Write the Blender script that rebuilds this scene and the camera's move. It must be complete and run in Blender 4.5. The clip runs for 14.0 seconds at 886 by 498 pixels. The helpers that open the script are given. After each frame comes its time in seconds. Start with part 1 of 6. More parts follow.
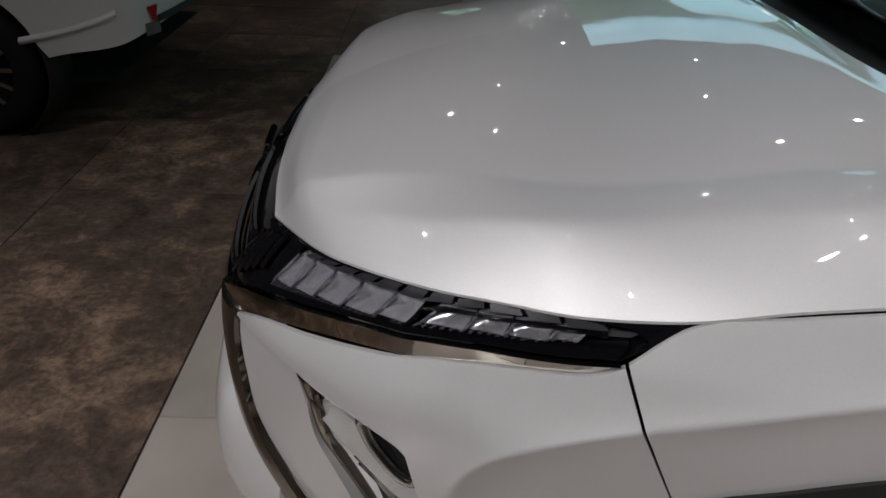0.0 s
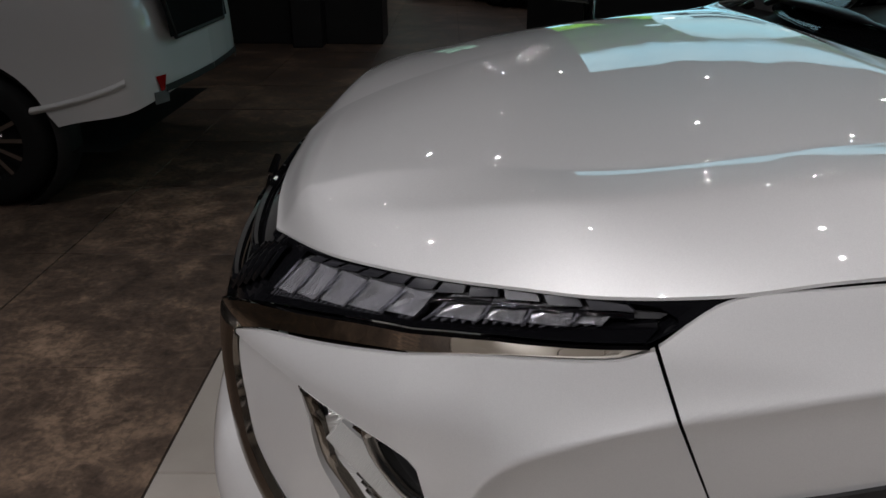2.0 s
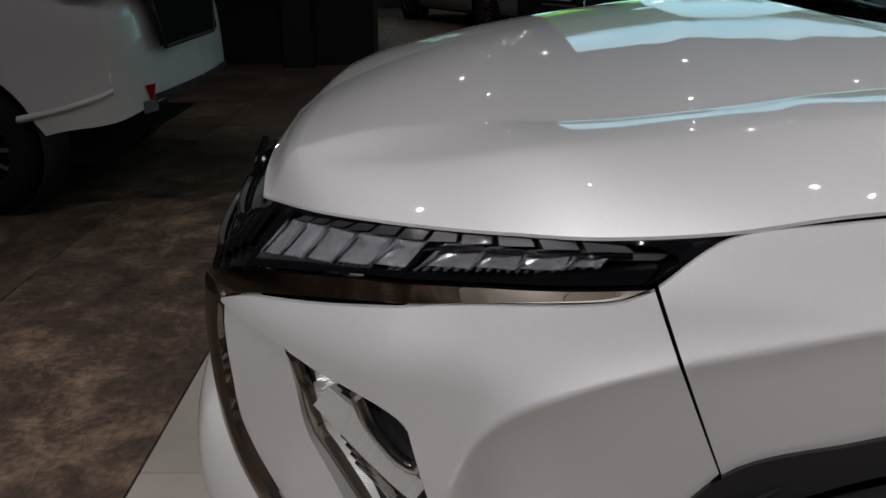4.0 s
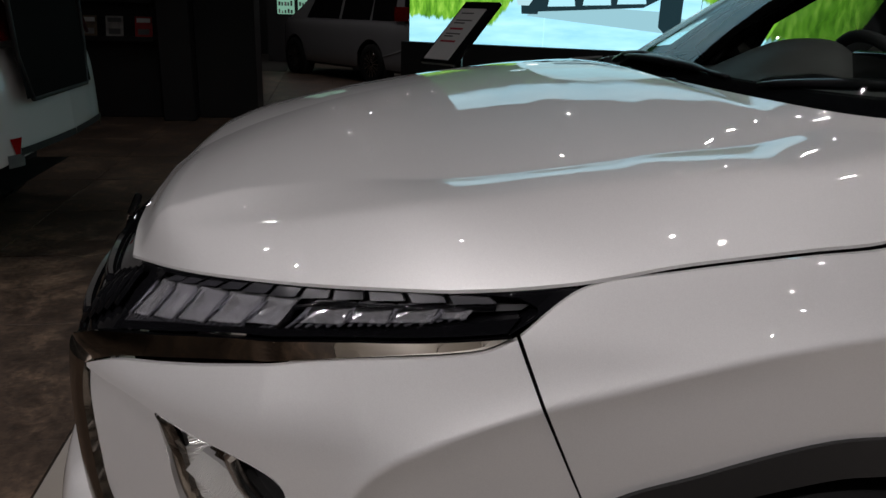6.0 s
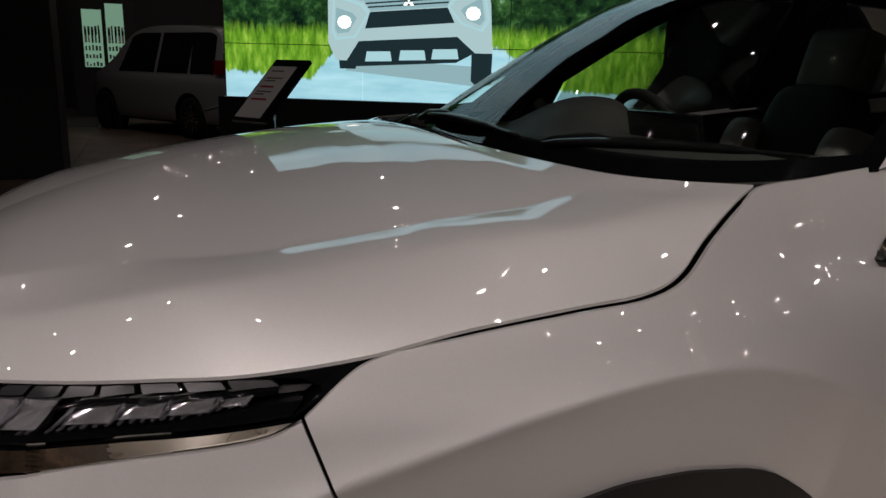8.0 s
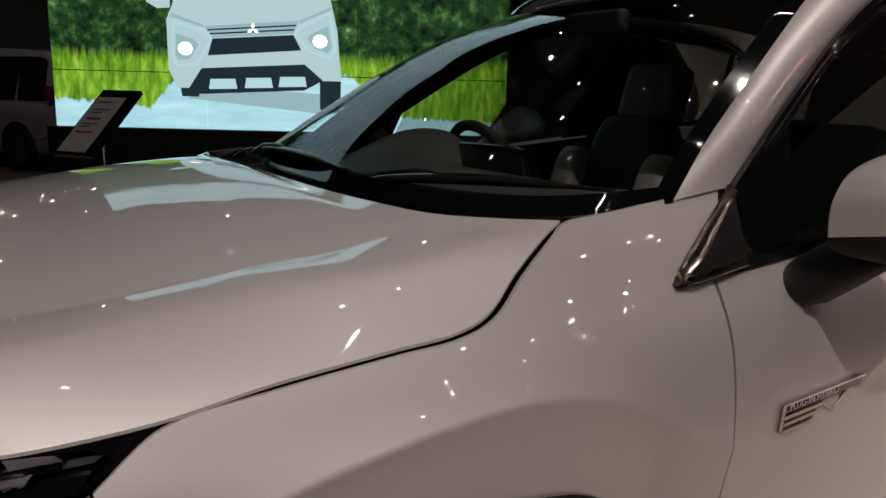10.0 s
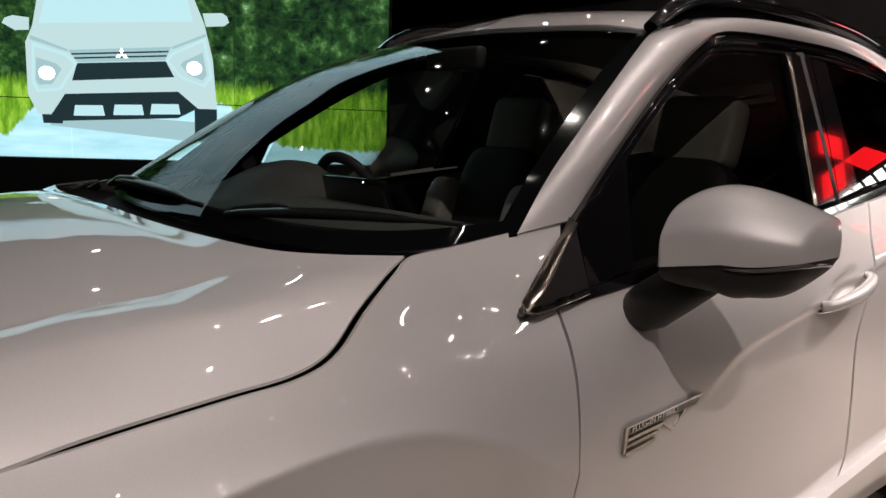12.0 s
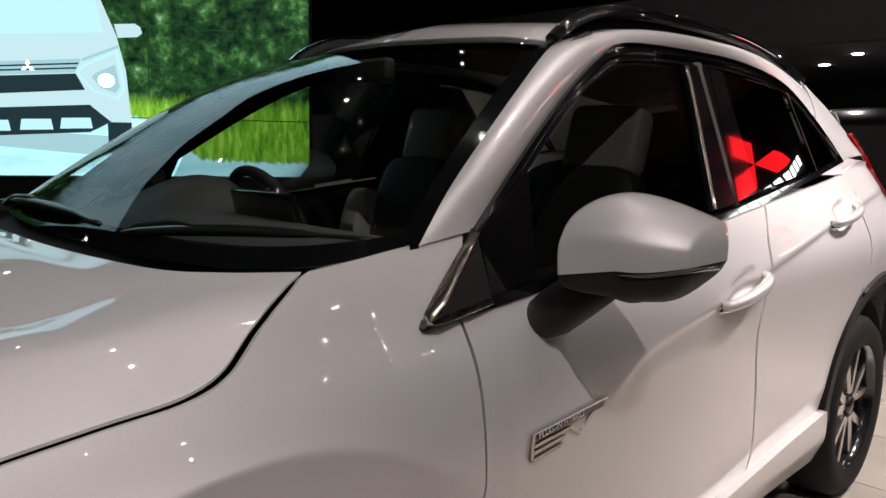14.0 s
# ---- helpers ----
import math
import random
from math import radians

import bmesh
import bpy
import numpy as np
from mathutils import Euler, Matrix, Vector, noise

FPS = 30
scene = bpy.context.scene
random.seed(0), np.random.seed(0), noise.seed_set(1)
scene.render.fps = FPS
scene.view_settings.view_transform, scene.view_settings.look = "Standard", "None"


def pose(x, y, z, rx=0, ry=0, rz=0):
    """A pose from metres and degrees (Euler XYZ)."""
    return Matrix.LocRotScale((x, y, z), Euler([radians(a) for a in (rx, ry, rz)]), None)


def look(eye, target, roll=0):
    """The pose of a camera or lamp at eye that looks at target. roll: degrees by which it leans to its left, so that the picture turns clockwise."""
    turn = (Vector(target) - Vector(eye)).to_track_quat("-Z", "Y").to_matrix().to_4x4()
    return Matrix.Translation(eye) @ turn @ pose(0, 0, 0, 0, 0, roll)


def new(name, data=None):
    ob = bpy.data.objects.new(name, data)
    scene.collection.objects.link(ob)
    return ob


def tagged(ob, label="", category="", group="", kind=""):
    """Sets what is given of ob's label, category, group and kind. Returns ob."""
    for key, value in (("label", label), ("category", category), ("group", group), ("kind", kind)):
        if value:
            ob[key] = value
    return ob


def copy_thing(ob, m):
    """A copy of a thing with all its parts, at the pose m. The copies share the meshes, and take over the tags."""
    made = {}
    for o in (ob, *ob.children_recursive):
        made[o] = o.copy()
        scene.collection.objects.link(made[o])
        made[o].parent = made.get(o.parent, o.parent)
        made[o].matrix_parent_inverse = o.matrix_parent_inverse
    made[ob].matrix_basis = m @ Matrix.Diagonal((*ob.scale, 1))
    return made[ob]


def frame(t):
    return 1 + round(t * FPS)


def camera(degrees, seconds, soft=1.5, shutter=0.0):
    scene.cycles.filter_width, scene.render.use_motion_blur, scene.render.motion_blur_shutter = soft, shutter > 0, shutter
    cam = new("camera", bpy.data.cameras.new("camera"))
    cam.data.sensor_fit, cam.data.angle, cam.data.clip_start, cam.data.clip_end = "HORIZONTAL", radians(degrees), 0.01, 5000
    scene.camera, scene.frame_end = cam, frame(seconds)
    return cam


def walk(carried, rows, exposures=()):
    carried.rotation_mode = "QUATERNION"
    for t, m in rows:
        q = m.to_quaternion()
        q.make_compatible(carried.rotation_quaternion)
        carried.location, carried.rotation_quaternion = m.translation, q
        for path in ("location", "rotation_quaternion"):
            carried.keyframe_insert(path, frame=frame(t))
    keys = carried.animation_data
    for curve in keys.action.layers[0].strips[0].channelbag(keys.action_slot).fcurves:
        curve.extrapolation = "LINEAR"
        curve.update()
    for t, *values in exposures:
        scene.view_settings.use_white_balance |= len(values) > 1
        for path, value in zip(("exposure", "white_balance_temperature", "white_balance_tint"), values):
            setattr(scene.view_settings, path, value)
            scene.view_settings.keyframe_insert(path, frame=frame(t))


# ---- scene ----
cam = camera(61.26, 14.0)
PATH = [
    (0, (0.4002, -1.5044, 1.4642), (0.4062, -0.6399, 0.9616), 1.72),
    (0.5, (0.3982, -1.4977, 1.4334), (0.3996, -0.6184, 0.9572), 1.26),
    (1, (0.4011, -1.4969, 1.4023), (0.3981, -0.6017, 0.9566), 0.81),
    (1.5, (0.4005, -1.5004, 1.3709), (0.3957, -0.5932, 0.9503), 0.43),
    (2, (0.3998, -1.5070, 1.3329), (0.3938, -0.5918, 0.9298), 0.12),
    (2.5, (0.4005, -1.5114, 1.2968), (0.3931, -0.5919, 0.9038), -0.09),
    (5, (0.3985, -1.5252, 1.2292), (0.4515, -0.5877, 0.8852), 1.08),
    (5.5, (0.4046, -1.5377, 1.2397), (0.5037, -0.5970, 0.9151), 1.49),
    (6, (0.4218, -1.5403, 1.2515), (0.5719, -0.5995, 0.9478), 1.66),
    (6.5, (0.4363, -1.5300, 1.2570), (0.6437, -0.5938, 0.9732), 1.68),
    (7, (0.4552, -1.5297, 1.2651), (0.7140, -0.6009, 1.0000), 1.51),
    (7.5, (0.4744, -1.5330, 1.2729), (0.7881, -0.6168, 1.0237), 1.60),
    (8, (0.4881, -1.5401, 1.2796), (0.8476, -0.6375, 1.0430), 1.57),
    (8.5, (0.5029, -1.5440, 1.2868), (0.9049, -0.6574, 1.0580), 1.50),
    (11, (0.5820, -1.5685, 1.3130), (1.1731, -0.7823, 1.1327), 1.82),
    (11.5, (0.5942, -1.5787, 1.3162), (1.2132, -0.8120, 1.1462), 2.02),
    (12, (0.6057, -1.5958, 1.3206), (1.2492, -0.8476, 1.1591), 1.99),
    (12.5, (0.6175, -1.6080, 1.3239), (1.2822, -0.8773, 1.1678), 1.93),
    (13, (0.6258, -1.6147, 1.3261), (1.3110, -0.9024, 1.1741), 1.77),
    (13.5, (0.6372, -1.6209, 1.3268), (1.3370, -0.9223, 1.1779), 1.57),
    (14, (0.6454, -1.6297, 1.3285), (1.3550, -0.9407, 1.1810), 1.18),
]
EXPOSURES = ((0, 0.1, 6450, 11), (5, 0.1, 6450, 11), (6.5, -0.2, 6800, 15), (7.5, -0.45, 7150, 18), (8.5, -0.5, 7350, 20), (11, -0.25, 7600, 22), (12.5, -0.02, 7350, 20), (14, 0.08, 7050, 18))
walk(cam, [(t, look(eye, target, roll)) for t, eye, target, roll in PATH], EXPOSURES)

# ---- light ----
world = bpy.data.worlds.new("world")
scene.world = world
world.use_nodes = True
world.node_tree.nodes["Background"].inputs[0].default_value = (0.010, 0.011, 0.013, 1)
world.node_tree.nodes["Background"].inputs[1].default_value = 1.0

CEILING = 4.3
SPOT_COLOR = (1.0, 0.965, 0.98)
# ceiling spots over the car, aimed at it; last three added to brighten floor and people carrier: x, y, watts, target x,
# target y, cone
KEY_SPOTS = [
    (-0.1, -2.5, 34, -0.05, -0.5, 60), (0.25, -3.1, 205, 1.9, -1.0, 42), (3.6, -2.7, 60, 3.6, -1.0, 60), (5.2, -2.4, 860, 4.2, -1.15, 58), (-1.9, -3.2, 380, -0.55, -0.8, 44),
    (6.6, -2.4, 260, 6.0, -1.8, 70), (2.9, -0.9, 95, 2.6, -0.2, 50), (-1.9, -0.2, 85, -1.7, 0.0, 78), (-0.7, 4.6, 42, -0.9, 5.4, 66), (0.2, 9.6, 60, 0.6, 12.4, 78)]
for x, y, w, tx, ty, cone in KEY_SPOTS:
    la = bpy.data.lights.new("spot", "SPOT")
    la.energy, la.spot_size, la.spot_blend, la.shadow_soft_size, la.color = w, radians(cone), 0.7, 0.025, SPOT_COLOR
    ob = new("spot", la)
    ob.matrix_world = look((x, y, CEILING - 0.32), (tx, ty, 0.7))

# ---- tools ----
def catmull(pts, t):
    """A point on the smooth curve through pts, t from 0 to 1 in equal steps from point to point."""
    n = len(pts) - 1
    f = min(max(t, 0.0), 1.0) * n
    i = min(int(f), n - 1)
    f -= i
    p1, p2 = np.asarray(pts[i], float), np.asarray(pts[i + 1], float)
    p0 = np.asarray(pts[i - 1], float) if i else 2 * p1 - p2
    p3 = np.asarray(pts[i + 2], float) if i + 2 <= n else 2 * p2 - p1
    return 0.5 * (2 * p1 + (p2 - p0) * f + (2 * p0 - 5 * p1 + 4 * p2 - p3) * f * f + (3 * p1 - p0 - 3 * p2 + p3) * f ** 3)


def interp(table, x):
    """Smooth table look-up of (x, value) pairs."""
    xs = [a for a, _ in table]
    x = min(max(x, xs[0]), xs[-1])
    i = min(max(int(np.searchsorted(xs, x, side="right")) - 1, 0), len(xs) - 2)
    v = [b for _, b in table]
    h = xs[i + 1] - xs[i]
    f = (x - xs[i]) / h

    def d(k):
        a, b = max(k - 1, 0), min(k + 1, len(v) - 1)
        return (v[b] - v[a]) / (xs[b] - xs[a])

    m0, m1 = d(i) * h, d(i + 1) * h
    return (2 * f ** 3 - 3 * f * f + 1) * v[i] + (f ** 3 - 2 * f * f + f) * m0 + (3 * f * f - 2 * f ** 3) * v[i + 1] + (f ** 3 - f * f) * m1


def curve(pts, t, sharp=False):
    """A point at the share t of the length of the curve through pts."""
    seg = [math.dist(a, b) + 1e-9 for a, b in zip(pts, pts[1:])]
    want, i = min(max(t, 0.0), 1.0) * sum(seg), 0
    while i < len(seg) - 1 and want > seg[i]:
        want -= seg[i]
        i += 1
    f = min(want / seg[i], 1.0)
    if sharp:
        return np.asarray(pts[i], float) * (1 - f) + np.asarray(pts[i + 1], float) * f
    return catmull(pts, (i + f) / (len(pts) - 1))


def ruled(low, up, surf, sharp=False):
    """A patch of a surface between two curves that are given in the surface's own two coordinates."""
    def fn(u, v, out=0.0):
        a, b = curve(low, u, sharp), curve(up, u, sharp)
        return surf(*(a * (1 - v) + b * v), out)
    return fn


def grid_mesh(bm, fn, nu, nv, flip=False):
    vs = [[bm.verts.new(fn(i / nu, j / nv)) for j in range(nv + 1)] for i in range(nu + 1)]
    for i in range(nu):
        for j in range(nv):
            q = [vs[i][j], vs[i + 1][j], vs[i + 1][j + 1], vs[i][j + 1]]
            bm.faces.new(q[::-1] if flip else q)
    return vs


def panel_bm(fn, nu, nv, rim=0.012, out=0.0, edge=0.0025, bm=None):
    """A sheet-metal panel: the outer sheet, a rounded edge and a flange that turns in by rim."""
    bm = bm or bmesh.new()
    grid_mesh(bm, lambda u, v: fn(u, v, out), nu, nv)
    if rim:
        loop = [(i / nu, 0) for i in range(nu)] + [(1, j / nv) for j in range(nv)] + [(1 - i / nu, 1) for i in range(nu)] + [(0, 1 - j / nv) for j in range(nv)]
        rows = [[bm.verts.new(fn(u, v, out - d)) for u, v in loop] for d in (0.0, rim)]
        n = len(loop)
        for a in range(n):
            b = (a + 1) % n
            bm.faces.new((rows[0][a], rows[0][b], rows[1][b], rows[1][a]))
    return bm


def link_mesh(name, bm, mat, parent=None, label="", smooth=True):
    me = bpy.data.meshes.new(name)
    bm.normal_update()
    bm.to_mesh(me)
    bm.free()
    for m in (mat if isinstance(mat, (list, tuple)) else [mat]):
        me.materials.append(m)
    if smooth:
        me.polygons.foreach_set("use_smooth", [True] * len(me.polygons))
    ob = new(name, me)
    if parent:
        ob.parent = parent
    if label:
        ob["label"] = label
    return ob


def part(name, bm, mat, parent, label="", smooth=True):
    return link_mesh(name, bm, mat, parent, label, smooth)


def outward(bm):
    """Turns every face of a car panel away from the car's inside."""
    bm.normal_update()
    for f in bm.faces:
        c = f.calc_center_median()
        if f.normal.dot(c - Vector((min(max(c.x, 0.9), 3.6), 0, 0.8))) < 0:
            f.normal_flip()
    return bm


def sided(name, bm, mat, parent, label="", smooth=True):
    """A part of the car's left side and its mirror twin on the right. Returns the left one."""
    outward(bm)
    twin = bm.copy()
    for v in twin.verts:
        v.co.y = -v.co.y
    for f in twin.faces:
        f.normal_flip()
    left = part(name, bm, mat, parent, label, smooth)
    part(name, twin, mat, parent, label, smooth)
    return left


def box_bm(bm, lo, hi, m=None, bevel=0.0, seg=2):
    r = bmesh.ops.create_cube(bm, size=1.0)
    lo, hi = Vector(lo), Vector(hi)
    for v in r["verts"]:
        v.co = Vector([lo[k] + (v.co[k] + 0.5) * (hi[k] - lo[k]) for k in range(3)])
    vs = r["verts"]
    if bevel:
        es = list({e for v in vs for e in v.link_edges})
        g = bmesh.ops.bevel(bm, geom=es, offset=bevel, segments=seg, profile=0.5, affect="EDGES")
        vs = list({v for f in g["faces"] for v in f.verts} | {v for v in vs if v.is_valid})
    if m:
        for v in vs:
            v.co = m @ v.co
    return vs


def lathe(bm, profile, n, m, close=False):
    """Turns (radius, height) pairs about the local z axis."""
    rings = [[bm.verts.new(m @ Vector((r * math.cos(2 * math.pi * a / n), r * math.sin(2 * math.pi * a / n), h))) for a in range(n)] for r, h in profile]
    for i in range(len(rings) - (0 if close else 1)):
        p, q = rings[i], rings[(i + 1) % len(rings)]
        for a in range(n):
            b = (a + 1) % n
            bm.faces.new((p[a], p[b], q[b], q[a]))


def tube(bm, pts, radius, n=8, flat=1.0, caps=True):
    """A round bar along pts; radius may be one number or a list."""
    pts = [Vector(p) for p in pts]
    rings = []
    for i, p in enumerate(pts):
        d = (pts[min(i + 1, len(pts) - 1)] - pts[max(i - 1, 0)]).normalized()
        s = d.cross(Vector((0, 0, 1)))
        s = s.normalized() if s.length > 1e-4 else Vector((1, 0, 0))
        w = s.cross(d)
        r = radius[i] if isinstance(radius, (list, tuple)) else radius
        rings.append([bm.verts.new(p + r * (math.cos(2 * math.pi * a / n) * s + flat * math.sin(2 * math.pi * a / n) * w)) for a in range(n)])
    for p, q in zip(rings, rings[1:]):
        for a in range(n):
            b = (a + 1) % n
            bm.faces.new((p[a], p[b], q[b], q[a]))
    if caps:
        bm.faces.new(rings[0][::-1])
        bm.faces.new(rings[-1])


def pillow(bm, size, power, m, nu=20, nv=14):
    """A rounded block of that size: a superellipsoid."""
    def sg(c, e):
        return math.copysign(abs(c) ** e, c)

    def fn(u, v):
        a, b = (u - 0.5) * 2 * math.pi, (v - 0.5) * math.pi
        e = 2.0 / power
        return m @ Vector((size[0] / 2 * sg(math.cos(b), e) * sg(math.cos(a), e), size[1] / 2 * sg(math.cos(b), e) * sg(math.sin(a), e), size[2] / 2 * sg(math.sin(b), e)))
    grid_mesh(bm, fn, nu, nv)
    bmesh.ops.remove_doubles(bm, verts=bm.verts[:], dist=1e-5)


def prism(bm, pts, depth, m):
    """A flat plate with that outline (local x, y), depth thick along local z."""
    a = [bm.verts.new(m @ Vector((x, y, 0))) for x, y in pts]
    b = [bm.verts.new(m @ Vector((x, y, depth))) for x, y in pts]
    bm.faces.new(a[::-1])
    bm.faces.new(b)
    for i in range(len(pts)):
        j = (i + 1) % len(pts)
        bm.faces.new((a[i], a[j], b[j], b[i]))


# ---- materials ----
def material(name, color, rough=0.5, metal=0.0, coat=0.0, noise=(), bump=(), spec=0.5):
    """noise: (scale, share, second colour) mottles the colour and the gloss; bump: (scale, depth in metres)."""
    m = bpy.data.materials.new(name)
    m.use_nodes = True
    t = m.node_tree
    b = t.nodes["Principled BSDF"]
    b.inputs["Base Color"].default_value = (*color, 1)
    b.inputs["Roughness"].default_value = rough
    b.inputs["Metallic"].default_value = metal
    b.inputs["Coat Weight"].default_value = coat
    b.inputs["Coat Roughness"].default_value = 0.0
    b.inputs["Specular IOR Level"].default_value = spec
    co = t.nodes.new("ShaderNodeTexCoord")
    if noise:
        n = t.nodes.new("ShaderNodeTexNoise")
        n.inputs["Scale"].default_value, n.inputs["Detail"].default_value = noise[0], 6
        t.links.new(co.outputs["Object"], n.inputs["Vector"])
        ra = t.nodes.new("ShaderNodeMapRange")
        ra.inputs[1].default_value, ra.inputs[2].default_value = 0.35, 0.65
        ra.inputs[4].default_value = noise[1]
        t.links.new(n.outputs["Fac"], ra.inputs[0])
        mx = t.nodes.new("ShaderNodeMix")
        mx.data_type = "RGBA"
        mx.inputs[6].default_value, mx.inputs[7].default_value = (*color, 1), (*noise[2], 1)
        t.links.new(ra.outputs[0], mx.inputs[0])
        t.links.new(mx.outputs[2], b.inputs["Base Color"])
        rr = t.nodes.new("ShaderNodeMapRange")
        rr.inputs[3].default_value, rr.inputs[4].default_value = rough * 0.88, min(1, rough * 1.15)
        t.links.new(n.outputs["Fac"], rr.inputs[0])
        t.links.new(rr.outputs[0], b.inputs["Roughness"])
    if bump:
        n = t.nodes.new("ShaderNodeTexNoise")
        n.inputs["Scale"].default_value, n.inputs["Detail"].default_value = bump[0], 3
        t.links.new(co.outputs["Object"], n.inputs["Vector"])
        bp = t.nodes.new("ShaderNodeBump")
        bp.inputs["Strength"].default_value, bp.inputs["Distance"].default_value = 1.0, bump[1]
        t.links.new(n.outputs["Fac"], bp.inputs["Height"])
        t.links.new(bp.outputs["Normal"], b.inputs["Normal"])
    return m


def glowing(name, color, strength):
    m = bpy.data.materials.new(name)
    m.use_nodes = True
    b = m.node_tree.nodes["Principled BSDF"]
    b.inputs["Base Color"].default_value = (0.02, 0.02, 0.02, 1)
    b.inputs["Emission Color"].default_value = (*color, 1)
    b.inputs["Emission Strength"].default_value = strength
    return m


def pane(name, tint, ior=1.5, rough=0.0):
    """Thin glass: clear with a tint, and a mirror share by Fresnel."""
    m = bpy.data.materials.new(name)
    m.use_nodes = True
    t = m.node_tree
    t.nodes.remove(t.nodes["Principled BSDF"])
    tr, gl, fr, mx = (t.nodes.new(k) for k in ("ShaderNodeBsdfTransparent", "ShaderNodeBsdfGlossy", "ShaderNodeFresnel", "ShaderNodeMixShader"))
    tr.inputs[0].default_value = (*tint, 1)
    gl.inputs["Color"].default_value = (1, 1, 1, 1)
    gl.inputs["Roughness"].default_value = rough
    fr.inputs[0].default_value = ior
    t.links.new(fr.outputs[0], mx.inputs[0])
    t.links.new(tr.outputs[0], mx.inputs[1])
    t.links.new(gl.outputs[0], mx.inputs[2])
    t.links.new(mx.outputs[0], t.nodes["Material Output"].inputs[0])
    return m


def pearl(name, color, rough):
    """Car paint: fine mica flakes in the base under a clear coat, faint orange peel."""
    m = material(name, color, rough, 0.0, 1.0)
    t = m.node_tree
    b = t.nodes["Principled BSDF"]
    co = t.nodes.new("ShaderNodeTexCoord")
    vo = t.nodes.new("ShaderNodeTexVoronoi")
    vo.inputs["Scale"].default_value = 1500
    t.links.new(co.outputs["Object"], vo.inputs["Vector"])
    hs = t.nodes.new("ShaderNodeMix")
    hs.data_type = "RGBA"
    hs.inputs[6].default_value = (*[c * 0.965 for c in color], 1)
    hs.inputs[7].default_value = (*[min(1, c * 1.035) for c in color], 1)
    sep = t.nodes.new("ShaderNodeSeparateColor")
    t.links.new(vo.outputs["Color"], sep.inputs[0])
    t.links.new(sep.outputs[0], hs.inputs[0])
    t.links.new(hs.outputs[2], b.inputs["Base Color"])
    mp = t.nodes.new("ShaderNodeMapRange")
    mp.inputs[3].default_value, mp.inputs[4].default_value = rough - 0.08, rough + 0.08
    t.links.new(sep.outputs[1], mp.inputs[0])
    t.links.new(mp.outputs[0], b.inputs["Roughness"])
    b.inputs["Metallic"].default_value = 0.38
    n = t.nodes.new("ShaderNodeTexNoise")
    n.inputs["Scale"].default_value, n.inputs["Detail"].default_value = 260, 1
    t.links.new(co.outputs["Object"], n.inputs["Vector"])
    bp = t.nodes.new("ShaderNodeBump")
    bp.inputs["Strength"].default_value, bp.inputs["Distance"].default_value = 0.05, 0.00001
    t.links.new(n.outputs["Fac"], bp.inputs["Height"])
    t.links.new(bp.outputs["Normal"], b.inputs["Coat Normal"])
    return m


PAINT = pearl("white_pearl_paint", (0.78, 0.775, 0.765), 0.52)
GLOSS_BLACK = material("gloss_black", (0.006, 0.006, 0.007), 0.06, coat=0.6)
SATIN_BLACK = material("satin_black", (0.010, 0.010, 0.011), 0.32, noise=(60, 0.5, (0.016, 0.016, 0.017)))
BLACK_PLASTIC = material("black_plastic", (0.008, 0.008, 0.008), 0.62, noise=(90, 0.6, (0.013, 0.013, 0.013)), bump=(900, 0.0002))
CHROME = material("chrome", (0.75, 0.75, 0.76), 0.06, 1.0)
DARK_CHROME = material("dark_chrome", (0.50, 0.47, 0.42), 0.035, 1.0)
BRONZE_METAL = material("bronze_metal", (0.30, 0.265, 0.225), 0.24, 1.0, noise=(140, 0.5, (0.24, 0.215, 0.185)))
SATIN_METAL = material("satin_metal", (0.55, 0.54, 0.52), 0.22, 1.0)
RIBBED = material("ribbed_silver", (0.82, 0.81, 0.79), 0.34, 0.6)
REFLECTOR = material("reflector", (0.84, 0.84, 0.86), 0.16, 0.8, bump=(160, 0.0003))
REFLECTOR_DIM = material("reflector_dim", (0.035, 0.035, 0.04), 0.35, 0.0, spec=0.25)
SMOKED = material("smoked_marker", (0.12, 0.12, 0.12), 0.16, 0.4, bump=(300, 0.0005))
CLEAR_PLASTIC = material("clear_plastic", (0.62, 0.62, 0.68), 0.08, 0.8)
LENS = pane("lamp_lens", (0.93, 0.93, 0.94), 1.45)
WIND_GLASS = pane("windscreen_glass", (0.90, 0.95, 0.93), 1.14)
SIDE_GLASS = pane("side_glass", (0.52, 0.55, 0.53), 1.5)
DARK_GLASS = pane("privacy_glass", (0.03, 0.03, 0.03), 1.62)
LENS_SOLID = material("clear_indicator", (0.10, 0.10, 0.10), 0.06, 0.2, coat=1.0)
DARK_GLASS_SOLID = material("dark_window", (0.006, 0.006, 0.007), 0.03)
RED_LENS = material("red_lens", (0.35, 0.008, 0.008), 0.08, coat=1.0)
TAIL_RED = material("tail_red", (0.10, 0.004, 0.004), 0.1, coat=1.0)
RUBBER = material("tyre_rubber", (0.008, 0.008, 0.008), 0.75, bump=(300, 0.0004), spec=0.2)
RIM_BLACK = material("rim_black", (0.012, 0.012, 0.013), 0.15, coat=0.7)
RIM_CUT = material("rim_cut", (0.58, 0.55, 0.53), 0.25, 1.0)
SOFT_BLACK = material("soft_black_trim", (0.018, 0.018, 0.018), 0.62, noise=(25, 0.5, (0.024, 0.024, 0.023)), bump=(700, 0.0004))
PALE_CLOTH = material("pale_leather", (0.42, 0.40, 0.365), 0.5, noise=(30, 0.6, (0.36, 0.34, 0.305)), bump=(500, 0.0004))
